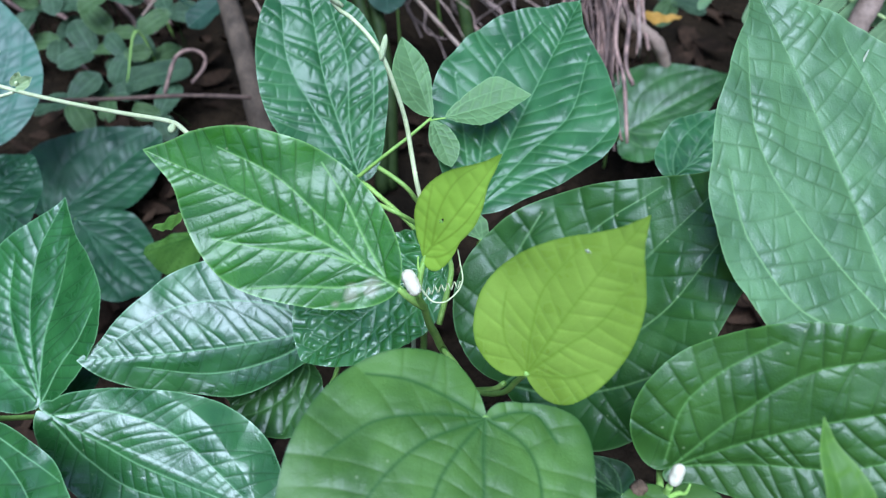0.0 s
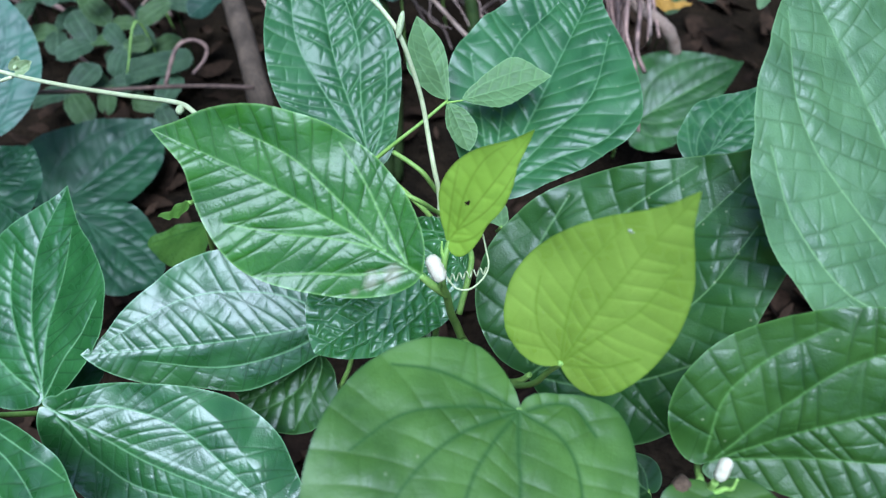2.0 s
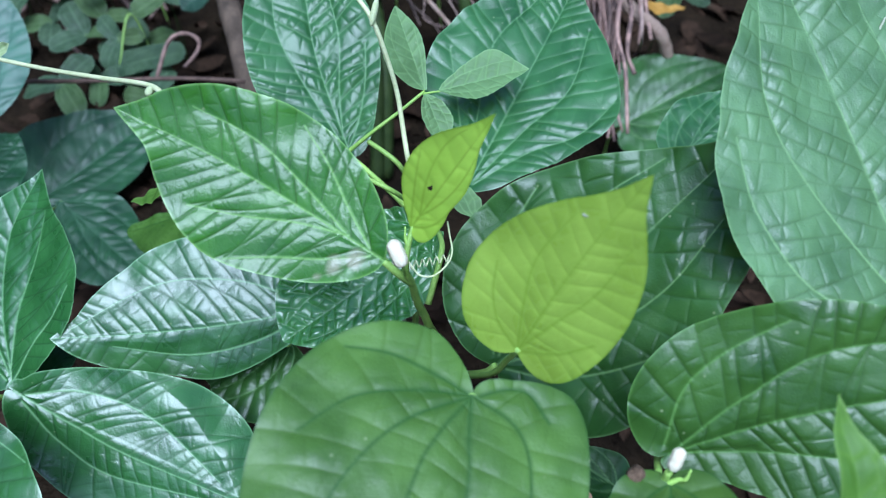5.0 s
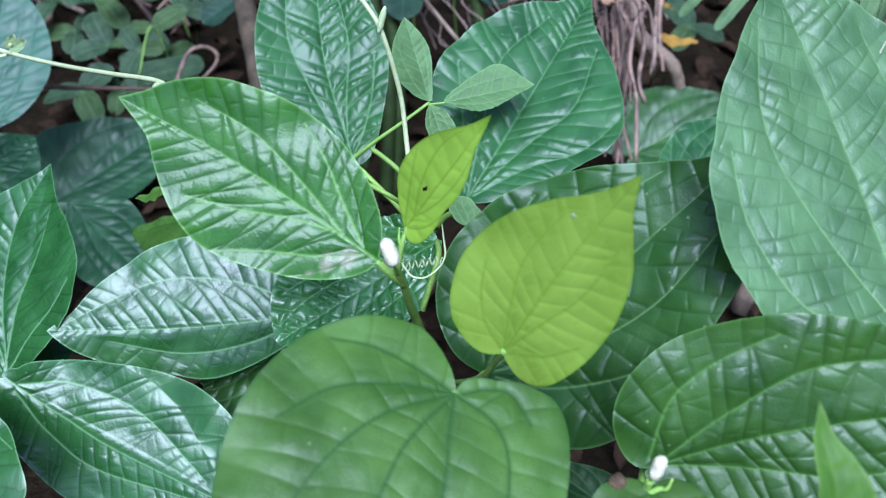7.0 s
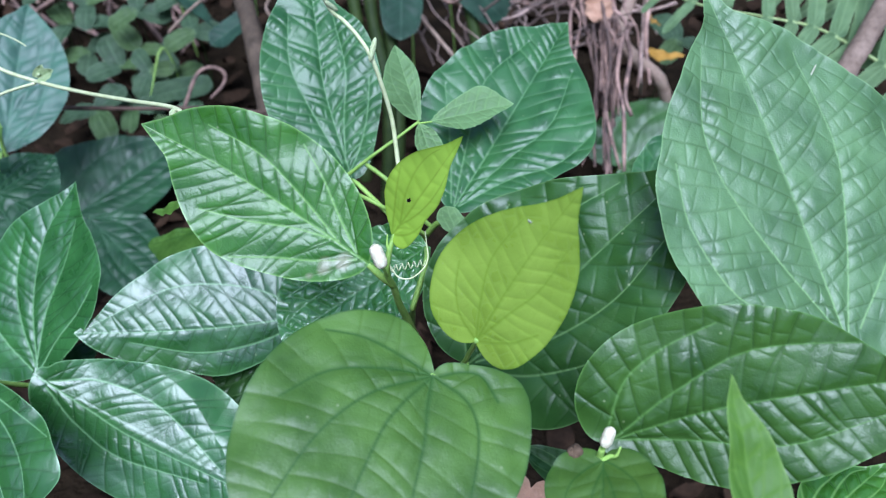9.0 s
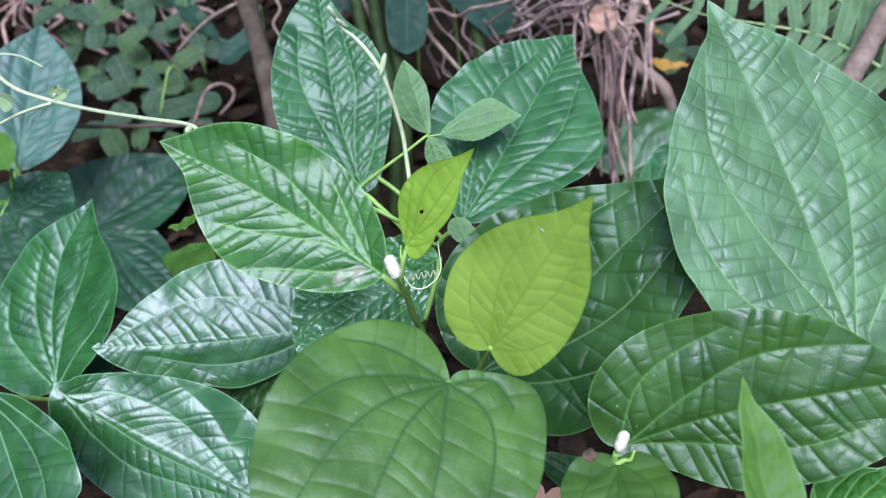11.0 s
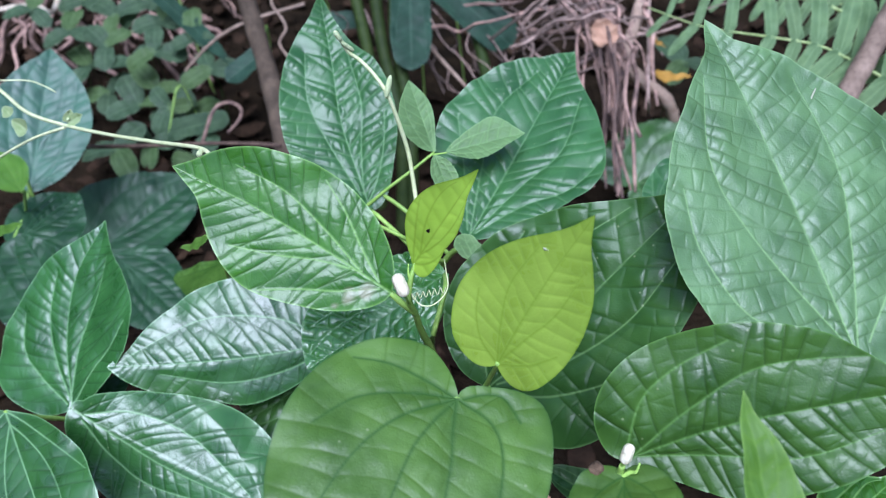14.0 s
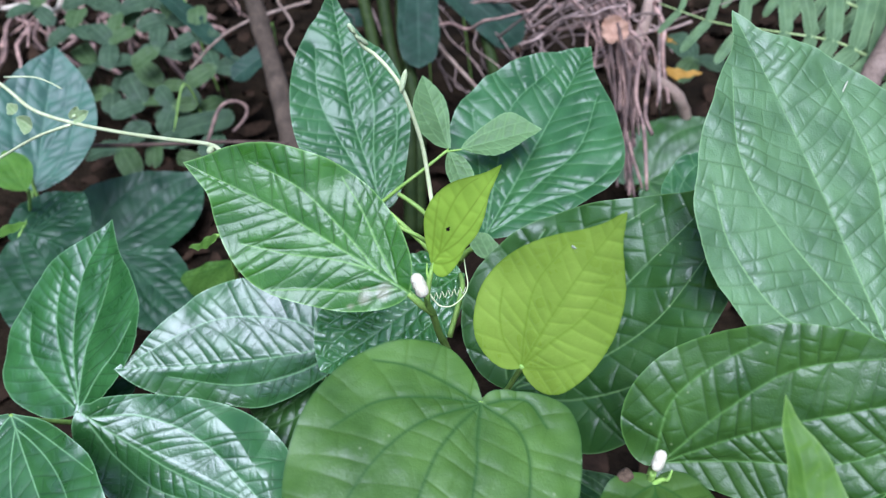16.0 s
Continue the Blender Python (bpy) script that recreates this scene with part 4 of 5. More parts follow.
# ---------------------------------------------------------------- the plant behind
tall = thing("pepper_plant", (-0.02, 0.40, -0.01), "pepper plant with large upright ribbed leaves", "plant", "pepper plants")
tube("stem", [(-0.02, 0.4, -0.02), (-0.015, 0.39, 0.12), (-0.007, 0.333, 0.255), (0.005, 0.321, 0.296), (0.018, 0.312, 0.308)], 0.0028, 0.0015, STEM, tall, "green jointed stem", sides=10)
leaf(tall, 'large bluish green leaf with puckered ribs', (-0.0477, 0.3526, 0.3052), (-0.272, 0.7644, 0.5845), (0.099, -0.582, 0.8071), 0.1599,
     (0.904, 0.835, 0.734, 0.589, 0.419, 0.227, 0.097, 0.03, 0.017, 0.019),
     (0.818, 0.725, 0.631, 0.452, 0.204, 0.102, 0.048, 0.015, 0.01, 0.016),
     bend=(0, 0, 0.15, 0), material=SKY_BLUE, stalk=[(-0.038, 0.336, 0.31), (-0.015, 0.33, 0.286), (-0.005, 0.333, 0.255)], quilt=0.0006, arch=0.001, spacing=0.0085, lean=62, seed=17, res=(300, 115), vein_width=0.0005, cells=0.5, groove=0.00016,
     ribs=(((-0, 0), (-0.033, 0.385), (-0.014, 0.676), (0, 0.98)), ((-0.025, 0.07), (-0.106, 0.319), (-0.148, 0.515), (-0.116, 0.74)), ((-0.012, 0.07), (0.022, 0.267), (0.065, 0.46), (0.06, 0.7)), ((0.004, 0.04), (0.06, 0.125), (0.115, 0.26), (0.15, 0.4))))
leaf(tall, 'large ribbed green leaf standing behind the shoots', (0.0157, 0.318, 0.3103), (0.4284, 0.8291, 0.3592), (-0.0577, -0.3716, 0.9266), 0.1629,
     (0.936, 0.891, 0.818, 0.694, 0.514, 0.194, 0.035, 0.013, 0.016, 0.018),
     (0.877, 0.814, 0.749, 0.654, 0.541, 0.137, 0.04, 0.015, 0.017, 0.019),
     bend=(0, 0, 0.15, 0), material=SKY_BLUE, stalk=[(0.01, 0.318, 0.3)], quilt=0.0005, arch=0.001, spacing=0.0095, lean=60, seed=18, res=(300, 115), vein_width=0.0005, groove=0.00018, cells=0.3,
     ribs=(((0, 0), (0.002, 0.339), (-0.001, 0.666), (0, 0.985)), ((0.01, 0.03), (0.083, 0.278), (0.159, 0.486), (0.127, 0.75)), ((-0.005, 0.023), (-0.087, 0.288), (-0.156, 0.558), (-0.095, 0.825)), ((-0.019, 0.029), (-0.1, 0.18), (-0.19, 0.33), (-0.28, 0.47)), ((0.015, 0.03), (0.127, 0.196), (0.259, 0.322), (0.32, 0.492))))
leaf(tall, 'small folded young leaf', (0.0203, 0.2993, 0.3074), (-0.3856, 0.8601, 0.3339), (0.2628, -0.2445, 0.9334), 0.0206,
     (0.992, 0.982, 0.942, 0.861, 0.644, 0.106, 0.043, 0.037, 0.031, 0.024),
     (0.974, 0.941, 0.895, 0.766, 0.591, 0.392, 0.174, 0.049, 0.038, 0.027),
     bend=(0, 0, 0, 0), material=VINE_LEAF, stalk=[(0.019, 0.305, 0.299)], quilt=0.0002, spacing=0.006, seed=19, pairs=1, res=(30, 16), stalk_r=(0.0008, 0.001))
leaf(tall, 'green leaf half hidden behind a larger one', (0.1387, 0.3616, 0.301), (0.7248, 0.5988, 0.3409), (-0.2309, -0.255, 0.939), 0.0738,
     (0.925, 0.835, 0.75, 0.68, 0.572, 0.4, 0.253, 0.115, 0.03, 0.023),
     (0.926, 0.834, 0.721, 0.579, 0.421, 0.279, 0.122, 0.046, 0.037, 0.027),
     bend=(0, 0, 0, 0), material=SKY_BLUE, stalk=[(0.126, 0.336, 0.298), (0.042, 0.35, 0.241)], quilt=0.0006, spacing=0.01, seed=20, res=(120, 56))
tube("side_stalk", [(-0.039, 0.31, 0.326), (-0.029, 0.3, 0.329), (-0.02, 0.298, 0.325), (-0.012, 0.31, 0.308), (0.001, 0.321, 0.289)], 0.0012, 0.0013, STEM, tall)
tube("side_stalk", [(-0.035, 0.333, 0.33), (-0.027, 0.326, 0.329), (-0.019, 0.322, 0.324), (-0.011, 0.324, 0.309), (0.005, 0.324, 0.292)], 0.0013, 0.0014, STEM, tall)
# ---------------------------------------------------------------- twining vines
twiner = thing("twining_vine", (-0.012, 0.33, -0.01), "pale twining vine with downy buds and three-part leaves", "vine", "twining vines")
stem = tube("stem", [(-0.012, 0.33, -0.02), (-0.02, 0.32, 0.12), (-0.018, 0.305, 0.221), (-0.013, 0.306, 0.279), (-0.011, 0.314, 0.312), (-0.014, 0.317, 0.333), (-0.016, 0.324, 0.342), (-0.019, 0.331, 0.36), (-0.023, 0.332, 0.377), (-0.029, 0.332, 0.397), (-0.036, 0.337, 0.406), (-0.044, 0.341, 0.413), (-0.05, 0.341, 0.418), (-0.055, 0.339, 0.429)], 0.0015, 0.0010, VINE, twiner, "pale green downy twining stem", sides=10)
blob("bud", (-0.03, 0.33, 0.396), (-0.027, 0.334, 0.408), 0.0016, DOWN, twiner, "pale downy pointed bud", pinch=0.9, bumps=0.05)
blob("bud", (-0.047, 0.342, 0.418), (-0.053, 0.339, 0.424), 0.0013, DOWN, twiner, "pale downy bud", pinch=0.7)
blob("bud", (-0.053, 0.339, 0.425), (-0.056, 0.338, 0.431), 0.0014, DOWN, twiner, "pale downy bud", pinch=0.7)
tube("leaf_stalk", [(-0.007, 0.358, 0.345), (-0.019, 0.352, 0.337), (-0.034, 0.348, 0.326), (-0.05, 0.348, 0.311)], 0.0008, 0.0012, STEM, twiner, sides=8)
leaf(twiner, 'small grey-green downy leaflet folded along its midrib', (-0.0066, 0.3586, 0.3464), (-0.3527, 0.5471, 0.7591), (0.3422, -0.6797, 0.6488), 0.0455,
     (0.945, 0.876, 0.802, 0.702, 0.596, 0.262, 0.074, 0.021, 0.021, 0.02),
     (0.894, 0.773, 0.617, 0.207, 0.097, 0.041, 0.037, 0.033, 0.028, 0.023),
     bend=(0, 0, 0.25, 0), material=VINE_LEAF, stalk=[(-0.007, 0.358, 0.344)], quilt=0.0003, arch=0.00018, spacing=0.006, seed=21, pairs=1, res=(100, 48), stalk_r=(0.0005, 0.0006), name='leaflet', wave=0.0005)
leaf(twiner, 'small pale green downy leaflet', (0.0021, 0.3563, 0.3467), (0.9602, 0.2322, 0.1552), (-0.0663, -0.3505, 0.9342), 0.0491,
     (0.944, 0.886, 0.825, 0.717, 0.217, 0.093, 0.032, 0.024, 0.023, 0.021),
     (0.89, 0.782, 0.685, 0.569, 0.434, 0.083, 0.031, 0.028, 0.025, 0.022),
     bend=(0, 0, 0.25, 0), material=VINE_LEAF, stalk=[(-0.007, 0.358, 0.344)], quilt=0.0003, arch=0.00018, spacing=0.006, seed=22, pairs=1, res=(100, 48), stalk_r=(0.0005, 0.0006), name='leaflet', wave=0.0005)
leaf(twiner, 'small pale leaflet hanging down', (-0.0058, 0.3562, 0.3438), (0.3508, -0.8535, -0.3853), (0.22, -0.3248, 0.9198), 0.0299,
     (0.956, 0.901, 0.813, 0.663, 0.405, 0.191, 0.072, 0.041, 0.033, 0.025),
     (0.961, 0.913, 0.815, 0.584, 0.261, 0.092, 0.046, 0.039, 0.032, 0.025),
     bend=(0, 0, 0.2, 0), material=VINE_LEAF, stalk=[(-0.007, 0.358, 0.344)], quilt=0.0003, arch=0.00018, spacing=0.006, seed=23, pairs=1, res=(100, 48), stalk_r=(0.0005, 0.0006), name='leaflet', wave=0.0005)
runner = thing("twining_vine", (-0.42, 0.46, 0.0), "pale vine runner stretched over the leaves", "vine", "twining vines")
tube("stem", [(-0.42, 0.46, -0.01), (-0.43, 0.47, 0.2), (-0.41, 0.475, 0.32), (-0.358, 0.462, 0.348), (-0.32, 0.436, 0.346), (-0.288, 0.41, 0.342), (-0.254, 0.393, 0.342), (-0.206, 0.36, 0.354), (-0.161, 0.325, 0.37), (-0.127, 0.298, 0.383), (-0.116, 0.286, 0.386), (-0.11, 0.281, 0.383)], 0.0014, 0.0011, VINE, runner, "pale green downy runner", sides=10)
tube("side_stalk", [(-0.254, 0.392, 0.341), (-0.284, 0.399, 0.328), (-0.319, 0.407, 0.308), (-0.356, 0.413, 0.286)], 0.0010, 0.0008, VINE, runner)
LOBE = (0.95, 0.88, 0.8, 0.68, 0.55, 0.45, 0.38, 0.3, 0.2, 0.1)
for at, way, up, size in (((-0.252, 0.393, 0.345), (0.3, 0.6, 0.7), (0.4, -0.8, 0.3), 0.0085), ((-0.25, 0.392, 0.345), (1.0, 0.2, 0.5), (-0.3, -0.9, 0.3), 0.011), ((-0.288, 0.402, 0.332), (-0.9, 0.5, 0.3), (0.1, -0.8, 0.5), 0.016), ((-0.302, 0.412, 0.338), (-0.8, 0.7, 0.3), (0.5, -0.7, 0.3), 0.012)):
    leaf(runner, "downy unfolding leaf bud", at, way, up, size, LOBE, LOBE, (0.8, 0.4, 0.5, 0.2), DOWNY, res=(16, 8), pairs=1, quilt=0.0, arch=0.0, wave=0.0008, name="bud_leaf")
blob("bud", (-0.252, 0.393, 0.345), (-0.249, 0.392, 0.348), 0.0012, DOWN, runner, "downy unfolding leaf bud", pinch=0.8, bumps=0.15)
blob("bud", (-0.123, 0.294, 0.384), (-0.124, 0.289, 0.383), 0.0018, DOWN, runner, "downy bud", pinch=0.8)
tube("tendril", [(-0.314, 0.432, 0.355), (-0.291, 0.428, 0.357), (-0.277, 0.422, 0.356), (-0.266, 0.415, 0.355)], 0.0006, 0.0004, VINE, runner, sides=6)
# ---------------------------------------------------------------- plants further back
side_plant = thing("pepper_plant", (-0.45, 0.62, -0.01), 'pepper plant with bluish leaves beside the litter', "plant", 'pepper plants')
tube("stem", [(-0.45, 0.62, -0.02), (-0.46, 0.625, 0.06), (-0.467, 0.627, 0.129), (-0.454, 0.618, 0.165)], 0.0025, 0.0018, STEM, side_plant, "green stem")
leaf(side_plant, 'bluish green leaf under a vine runner', (-0.4675, 0.6272, 0.1291), (-0.0126, 0.7868, 0.617), (0.3363, -0.5778, 0.7437), 0.1692,
     (0.933, 0.872, 0.782, 0.657, 0.49, 0.238, 0.078, 0.03, 0.026, 0.023),
     (0.945, 0.88, 0.801, 0.678, 0.498, 0.242, 0.074, 0.021, 0.021, 0.02),
     bend=(0, 0, 0.15, 0), material=PALE_BLUE, quilt=0.0009, spacing=0.014, seed=24, res=(120, 56))
leaf(side_plant, 'small yellow-green young leaf', (-0.3986, 0.521, 0.2), (-0.6235, 0.7027, 0.3428), (0.3367, -0.1543, 0.9289), 0.0544,
     (0.929, 0.841, 0.726, 0.651, 0.546, 0.369, 0.16, 0.047, 0.037, 0.027),
     (0.97, 0.932, 0.872, 0.682, 0.29, 0.057, 0.045, 0.038, 0.032, 0.025),
     bend=(0, 0, 0, 0), material=YOUNG_GREEN, stalk=[(-0.402, 0.529, 0.194), (-0.43, 0.557, 0.151)], quilt=0.0003, spacing=0.009, seed=25, pairs=2, res=(36, 18))
leaf(side_plant, 'small light green shoot tip', (-0.3328, 0.3792, 0.2578), (0.7919, 0.6089, 0.0453), (0.0206, -0.1008, 0.9947), 0.0242,
     (0.951, 0.89, 0.804, 0.61, 0.347, 0.094, 0.045, 0.039, 0.032, 0.025),
     (0.918, 0.816, 0.683, 0.546, 0.344, 0.105, 0.046, 0.039, 0.032, 0.025),
     bend=(0, 0, 0, 0), material=YOUNG_GREEN, stalk=[(-0.361, 0.398, 0.235), (-0.423, 0.446, 0.171)], quilt=0.0002, spacing=0.009, seed=26, pairs=1, res=(30, 16))
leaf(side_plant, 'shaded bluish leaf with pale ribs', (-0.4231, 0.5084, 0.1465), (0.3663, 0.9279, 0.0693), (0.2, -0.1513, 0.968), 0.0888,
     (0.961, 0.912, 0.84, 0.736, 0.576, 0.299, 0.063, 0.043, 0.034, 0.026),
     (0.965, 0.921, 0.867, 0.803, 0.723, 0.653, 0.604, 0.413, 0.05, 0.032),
     bend=(0, 0, 0, 0), material=DEEP_SHADED, stalk=[(-0.43, 0.557, 0.151), (-0.464, 0.618, 0.133)], quilt=0.0009, spacing=0.012, seed=27, res=(120, 56))
low_plant = thing("pepper_plant", (-0.40, 0.60, -0.01), 'low pepper plant with dark shaded leaves', "plant", 'pepper plants')
tube("stem", [(-0.40, 0.6, -0.02), (-0.39, 0.6, 0.05), (-0.36, 0.565, 0.092)], 0.0025, 0.0018, STEM, low_plant, "green stem")
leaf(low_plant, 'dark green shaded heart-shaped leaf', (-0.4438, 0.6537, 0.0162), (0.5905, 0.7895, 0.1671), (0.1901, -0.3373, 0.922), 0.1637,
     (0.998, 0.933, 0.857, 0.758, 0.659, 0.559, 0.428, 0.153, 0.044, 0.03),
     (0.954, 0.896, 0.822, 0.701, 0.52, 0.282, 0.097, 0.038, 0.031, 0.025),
     bend=(0, 0, 0.15, 0), material=DEEP_SHADED, stalk=[(-0.43, 0.634, 0.022), (-0.382, 0.592, 0.062)], quilt=0.0007, spacing=0.014, seed=28, res=(120, 56))
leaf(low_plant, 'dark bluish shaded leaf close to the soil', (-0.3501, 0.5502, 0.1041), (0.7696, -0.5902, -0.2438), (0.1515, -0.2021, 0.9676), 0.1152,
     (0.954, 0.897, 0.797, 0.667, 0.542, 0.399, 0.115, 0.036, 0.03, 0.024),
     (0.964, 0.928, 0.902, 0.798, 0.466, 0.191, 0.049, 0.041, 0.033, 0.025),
     bend=(0, 0, 0, 0), material=DEEP_SHADED, stalk=[(-0.363, 0.563, 0.089)], quilt=0.0008, spacing=0.012, seed=29, res=(120, 56))
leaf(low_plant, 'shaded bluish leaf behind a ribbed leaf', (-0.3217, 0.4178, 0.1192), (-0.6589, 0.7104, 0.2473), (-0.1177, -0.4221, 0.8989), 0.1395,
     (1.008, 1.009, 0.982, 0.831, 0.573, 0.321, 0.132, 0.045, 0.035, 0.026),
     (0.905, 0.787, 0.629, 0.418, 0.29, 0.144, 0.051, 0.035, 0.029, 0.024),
     bend=(0, 0, 0, 0), material=DEEP_SHADED, stalk=[(-0.334, 0.469, 0.097), (-0.358, 0.549, 0.086)], quilt=0.001, spacing=0.012, seed=30, res=(120, 56))
leaf(low_plant, 'small shaded yellowish green leaf', (-0.1777, 0.4136, 0.2091), (-0.8989, 0.0887, -0.4291), (-0.437, -0.1103, 0.8927), 0.0531,
     (0.958, 0.906, 0.833, 0.786, 0.729, 0.706, 0.693, 0.551, 0.084, 0.033),
     (0.986, 0.805, 0.532, 0.306, 0.13, 0.048, 0.043, 0.037, 0.031, 0.024),
     bend=(0, 0, 0, 0), material=MID, stalk=[(-0.188, 0.456, 0.167), (-0.277, 0.53, 0.073)], quilt=0.0004, spacing=0.01, seed=31, pairs=2, res=(40, 20))
leaf(low_plant, 'tip of a pale young leaf', (-0.1462, 0.3243, 0.3036), (-0.8967, -0.0852, -0.4344), (-0.4341, -0.0232, 0.9006), 0.0203,
     (0.933, 0.85, 0.754, 0.665, 0.541, 0.523, 0.52, 0.372, 0.046, 0.031),
     (0.775, 0.598, 0.537, 0.45, 0.292, 0.079, 0.045, 0.039, 0.032, 0.025),
     bend=(0, 0, 0, 0), material=YOUNG_GREEN, stalk=[(-0.149, 0.345, 0.281), (-0.174, 0.404, 0.164)], quilt=0.0002, spacing=0.008, seed=32, pairs=1, res=(30, 16))
far_plant = thing("pepper_plant", (0.21, 0.80, -0.01), 'small pepper plant beside the dry straw', "plant", 'pepper plants')
tube("stem", [(0.21, 0.80, -0.02), (0.205, 0.775, 0.03), (0.209, 0.75, 0.062)], 0.002, 0.0015, STEM, far_plant, "green stem")
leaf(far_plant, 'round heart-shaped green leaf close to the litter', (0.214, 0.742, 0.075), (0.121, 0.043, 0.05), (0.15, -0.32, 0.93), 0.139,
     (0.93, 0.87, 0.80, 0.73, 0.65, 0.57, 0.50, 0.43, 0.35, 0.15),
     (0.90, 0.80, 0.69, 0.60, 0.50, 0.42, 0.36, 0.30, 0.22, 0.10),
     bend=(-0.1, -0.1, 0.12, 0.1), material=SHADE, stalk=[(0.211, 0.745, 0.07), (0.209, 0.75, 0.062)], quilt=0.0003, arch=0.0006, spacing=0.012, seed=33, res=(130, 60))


# ---------------------------------------------------------------- herbs, drooping leaves, fern
def leaflet_mesh(name, material, length, seed=1, blunt=1.0):
    prof = (0.985, 0.95, 0.9, 0.72 * blunt, 0.46 * blunt, 0.28 * blunt, 0.15, 0.09, 0.06, 0.04)
    return leaf_blade(name, length, prof, prof, (-0.25, 0.1, 0.12, 0.0), material, res=(22, 10), pairs=1, quilt=0.0003, spacing=0.008, wave=0.0008, seed=seed)


LEAFLETS = [leaflet_mesh("leaflet", HERB_LIGHT if s == 2 else HERB, 0.033, s, (1.0, 0.92, 1.06)[s - 1]) for s in (1, 2, 3)]


def clover(at, lean, turn, size, seed):
    """A stalk with three blunt leaflets."""
    r = random.Random(seed)
    at = Vector(at)
    foot = Vector((at.x + r.uniform(-0.03, 0.03), at.y + 0.03, ground_height(at.x, at.y + 0.03) - 0.004))
    h = thing("trifoliate_herb", foot, "dull green three-leaved herb in the litter", "herb", "three-leaved herbs")
    tube("stalk", [foot, (foot + at) / 2 + Vector((r.uniform(-0.01, 0.01), 0.01, 0.01)), at], 0.0010, 0.0008, STALK, h, sides=6)
    for k in range(3):
        a = turn + 120 * k + r.uniform(-15, 15)
        m = Matrix.Translation(at) @ pose(0, 0, 0, 28 + lean + r.uniform(-14, 14), r.uniform(-14, 14), 0) @ pose(0, 0, 0, 0, 0, a) @ Matrix.Scale(size * r.uniform(0.85, 1.15), 4)
        ob = new("leaflet", LEAFLETS[(seed + k) % 3])
        place(ob, m, h)
    return h


clover((-0.594, 1.028, 0.146), -8, 0, 1.6, 1)
clover((-0.534, 1.007, 0.131), 6, 67, 1.35, 2)
clover((-0.445, 0.968, 0.14), 0, 14, 1.5, 3)
clover((-0.414, 0.955, 0.089), 10, 81, 1.25, 4)
clover((-0.479, 0.946, 0.066), -5, 28, 1.45, 5)
clover((-0.482, 0.854, 0.046), -8, 95, 1.6, 6)
clover((-0.52, 1.113, 0.151), 6, 42, 1.35, 7)
clover((-0.615, 1.134, 0.152), 0, 109, 1.5, 8)
clover((-0.447, 0.886, 0.036), 10, 56, 1.25, 9)
clover((-0.685, 1.102, 0.15), -5, 3, 1.45, 10)
clover((-0.411, 0.936, 0.048), -8, 70, 1.6, 11)
clover((-0.354, 0.929, 0.132), 6, 17, 1.35, 12)
clover((-0.543, 0.99, 0.061), 0, 84, 1.5, 13)
clover((-0.428, 0.928, 0.071), 10, 31, 1.25, 14)
clover((-0.493, 0.992, 0.109), -5, 98, 1.45, 15)
clover((-0.574, 1.015, 0.096), -8, 45, 1.6, 16)
clover((-0.459, 1.053, 0.152), 6, 112, 1.35, 17)
clover((-0.546, 1.084, 0.148), 0, 59, 1.5, 18)
clover((-0.385, 0.974, 0.159), 10, 6, 1.25, 19)
clover((0.299, 0.947, 0.138), -8, 20, 1.6, 21)
clover((-0.366, 0.839, 0.035), 6, 87, 1.35, 22)


def droop(label, base, tip, up, width, material, seed, foot):
    """A strap-shaped leaf hanging from a stalk that rises from the soil."""
    base, tip = Vector(base), Vector(tip)
    L = (tip - base).length
    w = width / L
    caps = (0.985, 0.95, 0.9, 0.8, 0.6, 0.4, 0.3, 0.15, 0.08, 0.05)
    prof = tuple(min(c, w / math.sin(math.radians(a)) if a < 90 else w / 3) for c, a in zip(caps, (4, 9, 16, 26, 40, 58, 80, 106, 134, 162)))
    h = thing("drooping_herb", foot, "herb with dark drooping strap leaves", "herb", "drooping herbs")
    leaf(h, label, base, tip - base, up, L, prof, prof, (-0.1, 0.2, 0.15, 0), material, stalk=[base.lerp(Vector(foot), 0.4) + Vector((0, 0.03, 0.08)), Vector(foot)], res=(40, 20), pairs=1, quilt=0.0002, spacing=0.01, seed=seed)
    return h


droop("dark grey-green drooping leaf", (-0.074, 0.965, 0.238), (-0.067, 0.867, 0.161), (0.1, -0.85, 0.5), 0.026, SOMBRE, 41, (-0.06, 1.0, -0.01))
droop("dark grey-green leaf with a pale dry tip", (-0.047, 1.054, 0.219), (0.065, 0.967, 0.15), (0.0, -0.7, 0.7), 0.029, SOMBRE, 42, (0.0, 1.12, -0.01))
droop("dark bluish strap leaf", (-0.49, 1.079, 0.203), (-0.319, 0.923, 0.138), (0.3, -0.6, 0.7), 0.012, SOMBRE, 43, (-0.42, 1.1, -0.01))
droop("dark green drooping leaf", (-0.262, 0.891, 0.174), (-0.307, 0.855, 0.148), (-0.2, -0.6, 0.7), 0.016, SOMBRE, 44, (-0.28, 0.95, -0.01))
droop("dark green lobed leaf near the soil", (-0.419, 0.888, 0.052), (-0.327, 0.887, 0.076), (0.0, -0.5, 0.85), 0.018, HERB, 45, (-0.38, 0.93, -0.02))
droop("dark leaf behind the ribbed leaf", (-0.218, 1.013, 0.164), (-0.145, 1.019, 0.166), (0.0, -0.6, 0.75), 0.014, SOMBRE, 46, (-0.2, 1.1, -0.02))
stick("olive green herb stalk", [(-0.127, 0.99, 0.241), (-0.107, 0.901, 0.175), (-0.085, 0.838, 0.126), (-0.076, 0.798, 0.091), (-0.076, 0.748, -0.02)], 0.008, 0.009, STALK, 0.1, 20, "herb_stalk")
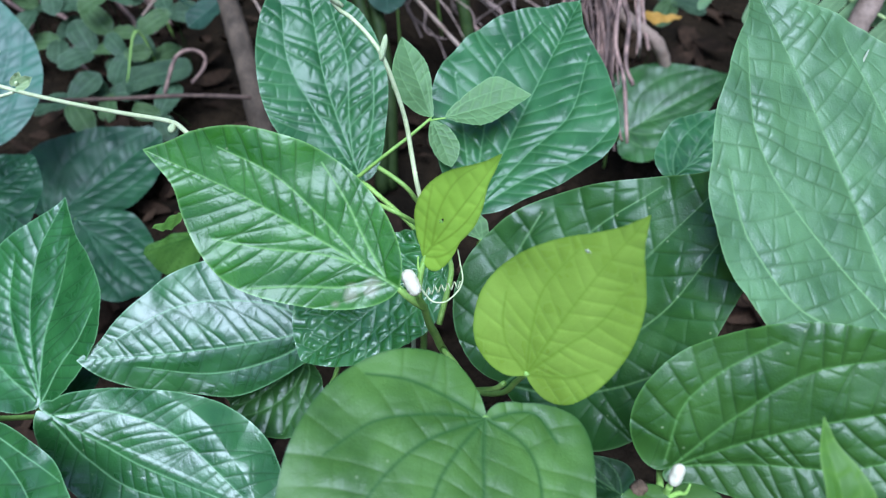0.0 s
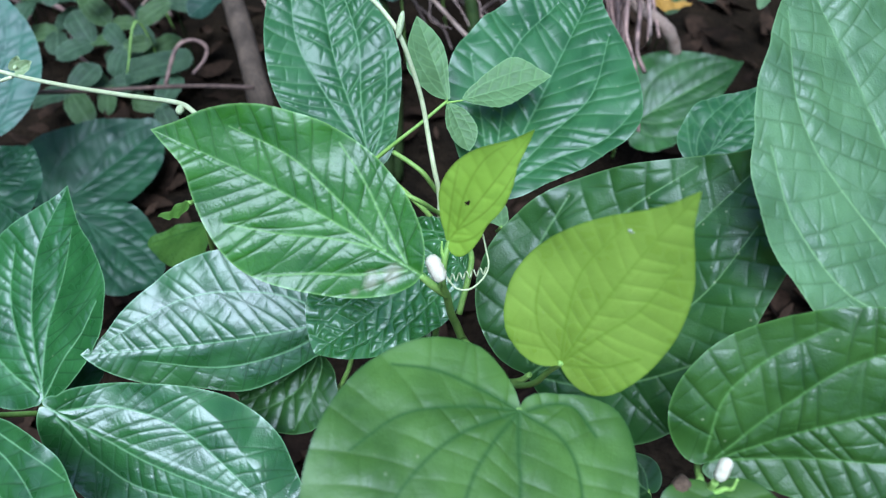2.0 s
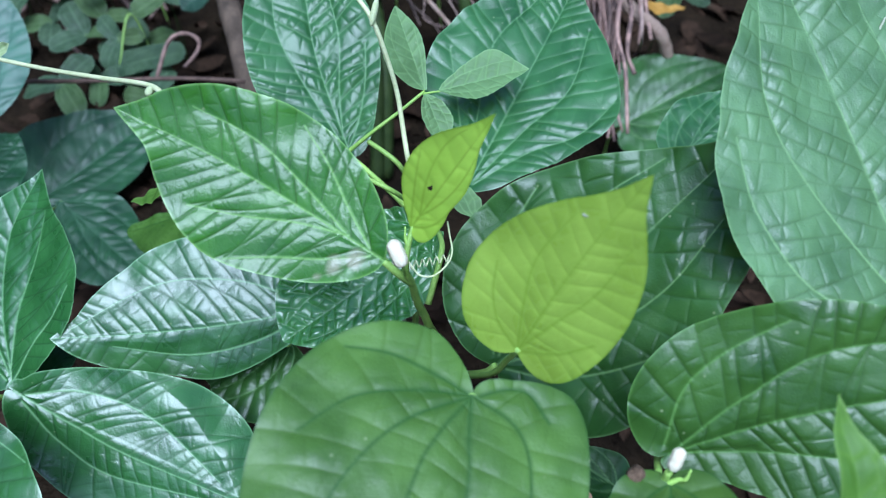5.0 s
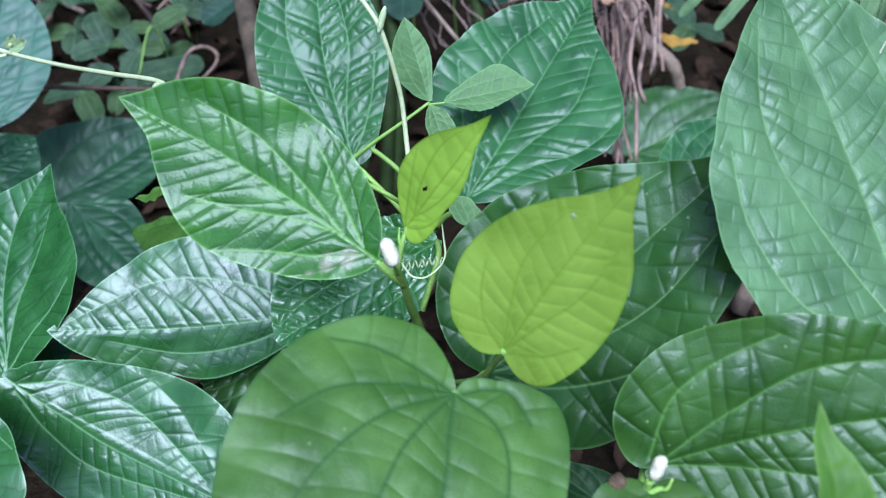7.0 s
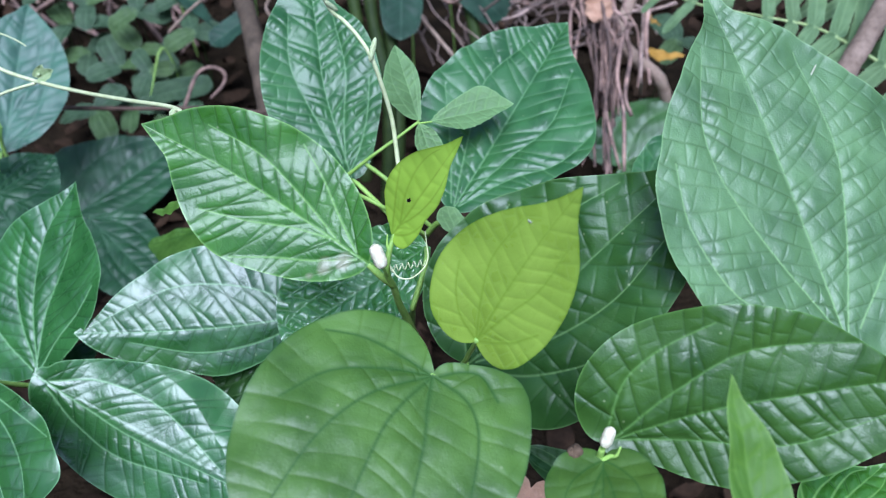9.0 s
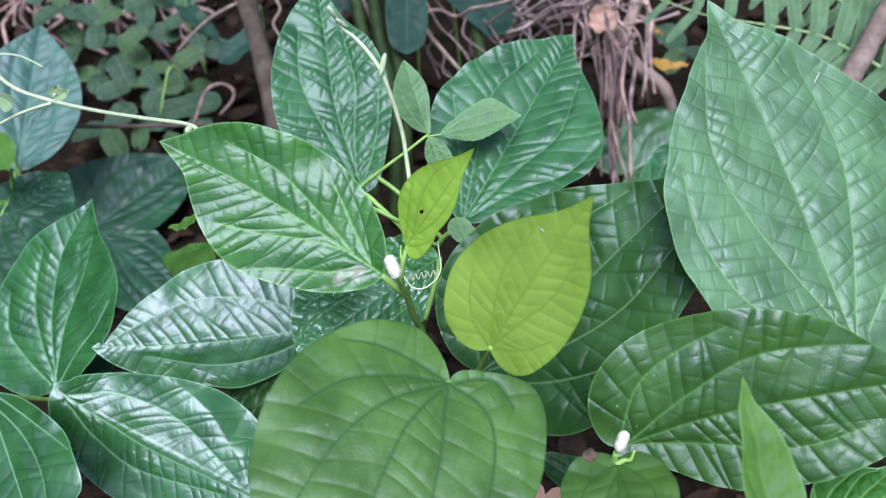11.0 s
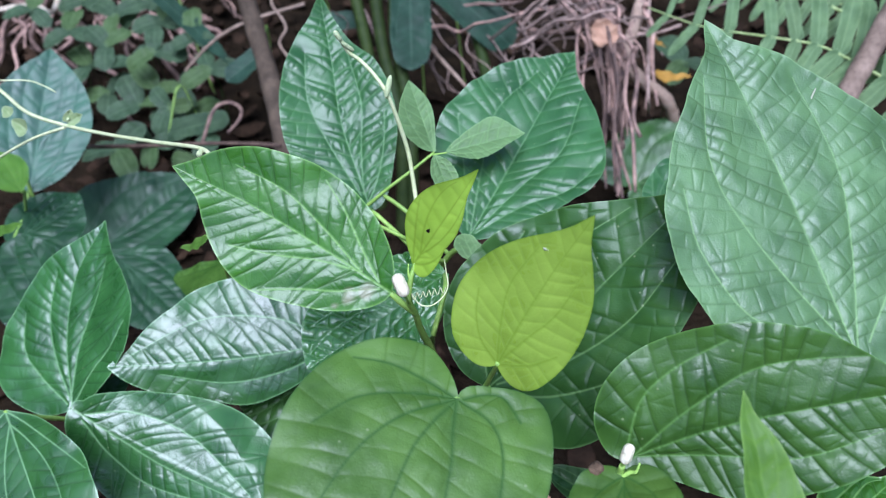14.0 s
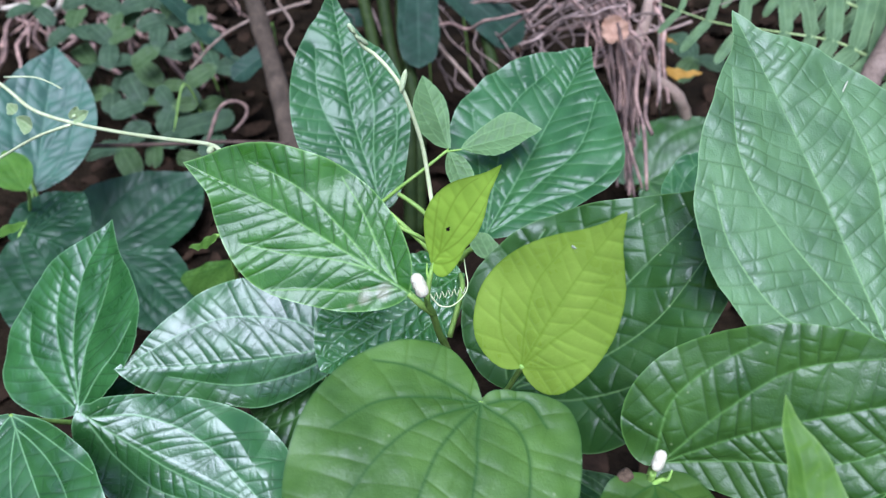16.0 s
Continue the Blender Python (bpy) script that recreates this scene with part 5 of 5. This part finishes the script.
stick("olive green herb stalk", [(-0.162, 1.019, 0.231), (-0.135, 0.942, 0.165), (-0.111, 0.85, 0.111), (-0.111, 0.800, -0.02)], 0.008, 0.009, STALK, 0.1, 21, "herb_stalk")
stick("olive green herb stalk", [(-0.097, 0.991, 0.24), (-0.094, 0.934, 0.184), (-0.079, 0.874, 0.139), (-0.066, 0.807, 0.085), (-0.066, 0.757, -0.02)], 0.008, 0.009, STALK, 0.1, 22, "herb_stalk")
stick("olive green herb stalk", [(0.015, 0.997, 0.159), (0.029, 0.944, 0.123), (0.034, 0.884, 0.094), (0.034, 0.834, -0.02)], 0.008, 0.009, STALK, 0.1, 23, "herb_stalk")
stick("curled grey dry tendril", [(-0.242, 0.913, 0.249), (-0.246, 0.902, 0.235), (-0.233, 0.891, 0.22), (-0.227, 0.882, 0.209), (-0.235, 0.871, 0.195), (-0.219, 0.849, 0.182), (-0.202, 0.823, 0.164)], 0.0020, 0.0016, BRANCH, 0.2, 30, "dry_tendril")
stick("thin brown twig crossing the herbs", [(-0.366, 0.87, 0.156), (-0.337, 0.893, 0.181), (-0.307, 0.908, 0.198), (-0.27, 0.919, 0.21), (-0.211, 0.933, 0.223)], 0.0018, 0.0022, BRANCH, 0.25, 31, "twig")
stick("thin brown twig on the litter", [(-0.801, 1.194, 0.113), (-0.732, 1.182, 0.125), (-0.687, 1.158, 0.124), (-0.696, 1.224, 0.143)], 0.005, 0.004, PALE_STICK, 0.25, 32, "twig")
stick("curled reddish dry stem", [(-0.349, 0.831, 0.072), (-0.335, 0.858, 0.105), (-0.316, 0.866, 0.113), (-0.299, 0.862, 0.107), (-0.294, 0.835, 0.105), (-0.309, 0.823, 0.091)], 0.0024, 0.002, RED_STRAW, 0.25, 33, "curled_twig")
stick("brown dry twig behind the vine", [(-0.472, 0.76, 0.105), (-0.386, 0.748, 0.115), (-0.286, 0.746, 0.121), (-0.217, 0.747, 0.118)], 0.0026, 0.0022, DARK_TWIG, 0.25, 34, "twig")


def dead_leaf(label, at, way, up, L, material, seed, prof=(0.93, 0.8, 0.6, 0.42, 0.32, 0.25, 0.2, 0.13, 0.1, 0.06)):
    ob = new("fallen_leaf", leaf_blade("fallen_leaf", L, prof, prof, (0.5, 0.2, 0.3, 0.2), material, res=(24, 12), pairs=1, quilt=0.0004, spacing=0.008, wave=0.004, seed=seed))
    ob.matrix_basis = frame_of(at, way, up)
    return tagged(ob, label, "fallen leaf")


dead_leaf("curled orange brown fallen leaf on straw", (0.169, 0.824, 0.218), (-0.2, 0.6, 0.6), (0.2, -0.8, 0.6), 0.031, ORANGE, 51, (0.97, 0.95, 0.9, 0.84, 0.74, 0.62, 0.5, 0.35, 0.2, 0.1))
dead_leaf("yellow orange fallen leaf beside the branch", (0.247, 0.867, 0.154), (1, 0.1, 0.1), (0, -0.3, 0.95), 0.045, YELLOW, 52)
dead_leaf("yellow orange fallen leaf beside the branch", (0.242, 0.926, 0.181), (0.7, 0.0, -0.3), (0, -0.5, 0.9), 0.028, YELLOW, 53)
dead_leaf("reddish brown fallen leaf under the broad leaf", (0.064, 0.19, 0.231), (-0.2, -0.9, 0.1), (0.1, -0.4, 0.9), 0.07, ORANGE, 54)


FROND = [(0.5, 0.66, 0.2), (0.443, 0.674, 0.235), (0.399, 0.699, 0.253), (0.367, 0.717, 0.262), (0.324, 0.73, 0.265), (0.262, 0.762, 0.263), (0.21, 0.812, 0.265)]


def fern_frond(label, spine, longest, foot, seed):
    """An arching stalk with narrow leaflets on both sides, shorter towards the tip."""
    r = random.Random(seed)
    h = thing("fern", foot, label, "fern", "ferns")
    tube("stalk", [foot, *spine], 0.0022, 0.0008, FERN_STALK, h, sides=6)
    path = smooth_path(spine, 8)
    prof = (0.97, 0.72, 0.42, 0.27, 0.185, 0.14, 0.11, 0.07, 0.05, 0.04)
    shared = [leaf_blade("pinna", longest, prof, prof, (-0.15, 0.1, 0.1, 0.0), FERN, res=(24, 9), pairs=1, quilt=0.0003, spacing=0.004, wave=0.0012, seed=s) for s in (1, 2)]
    n = 11
    for k in range(n):
        f = (k + 0.5) / n
        i = min(len(path) - 2, int(f * (len(path) - 1)))
        q, d = path[i], (path[i + 1] - path[i]).normalized()
        away = Vector((0.15, 0.75, 0.55))
        away = (away - d * away.dot(d)).normalized()
        up = d.cross(away)
        if up.z < 0:
            up = -up
        size = (1 - f) ** 0.6 * 0.8 + 0.22
        for s in (-1, 1):
            way = away * s + d * 0.28 + Vector((r.uniform(-0.08, 0.08), 0, r.uniform(-0.1, 0.1)))
            ob = new("pinna", shared[k % 2])
            place(ob, frame_of(q, way, up + Vector((0, -0.5, 0.2))) @ Matrix.Scale(size * r.uniform(0.9, 1.1), 4), h)
    return h


fern_frond("light green fern frond behind the large leaf", FROND, 0.088, (0.56, 0.72, -0.02), 3)
fern_frond("light green fern frond further back", [(x + 0.10, y + 0.13, z - 0.01) for x, y, z in FROND], 0.06, (0.62, 0.9, -0.01), 4)
fern_frond("light green fern frond in the shade", [(x + 0.02, y + 0.09, z + 0.015) for x, y, z in FROND], 0.07, (0.56, 0.85, -0.01), 5)
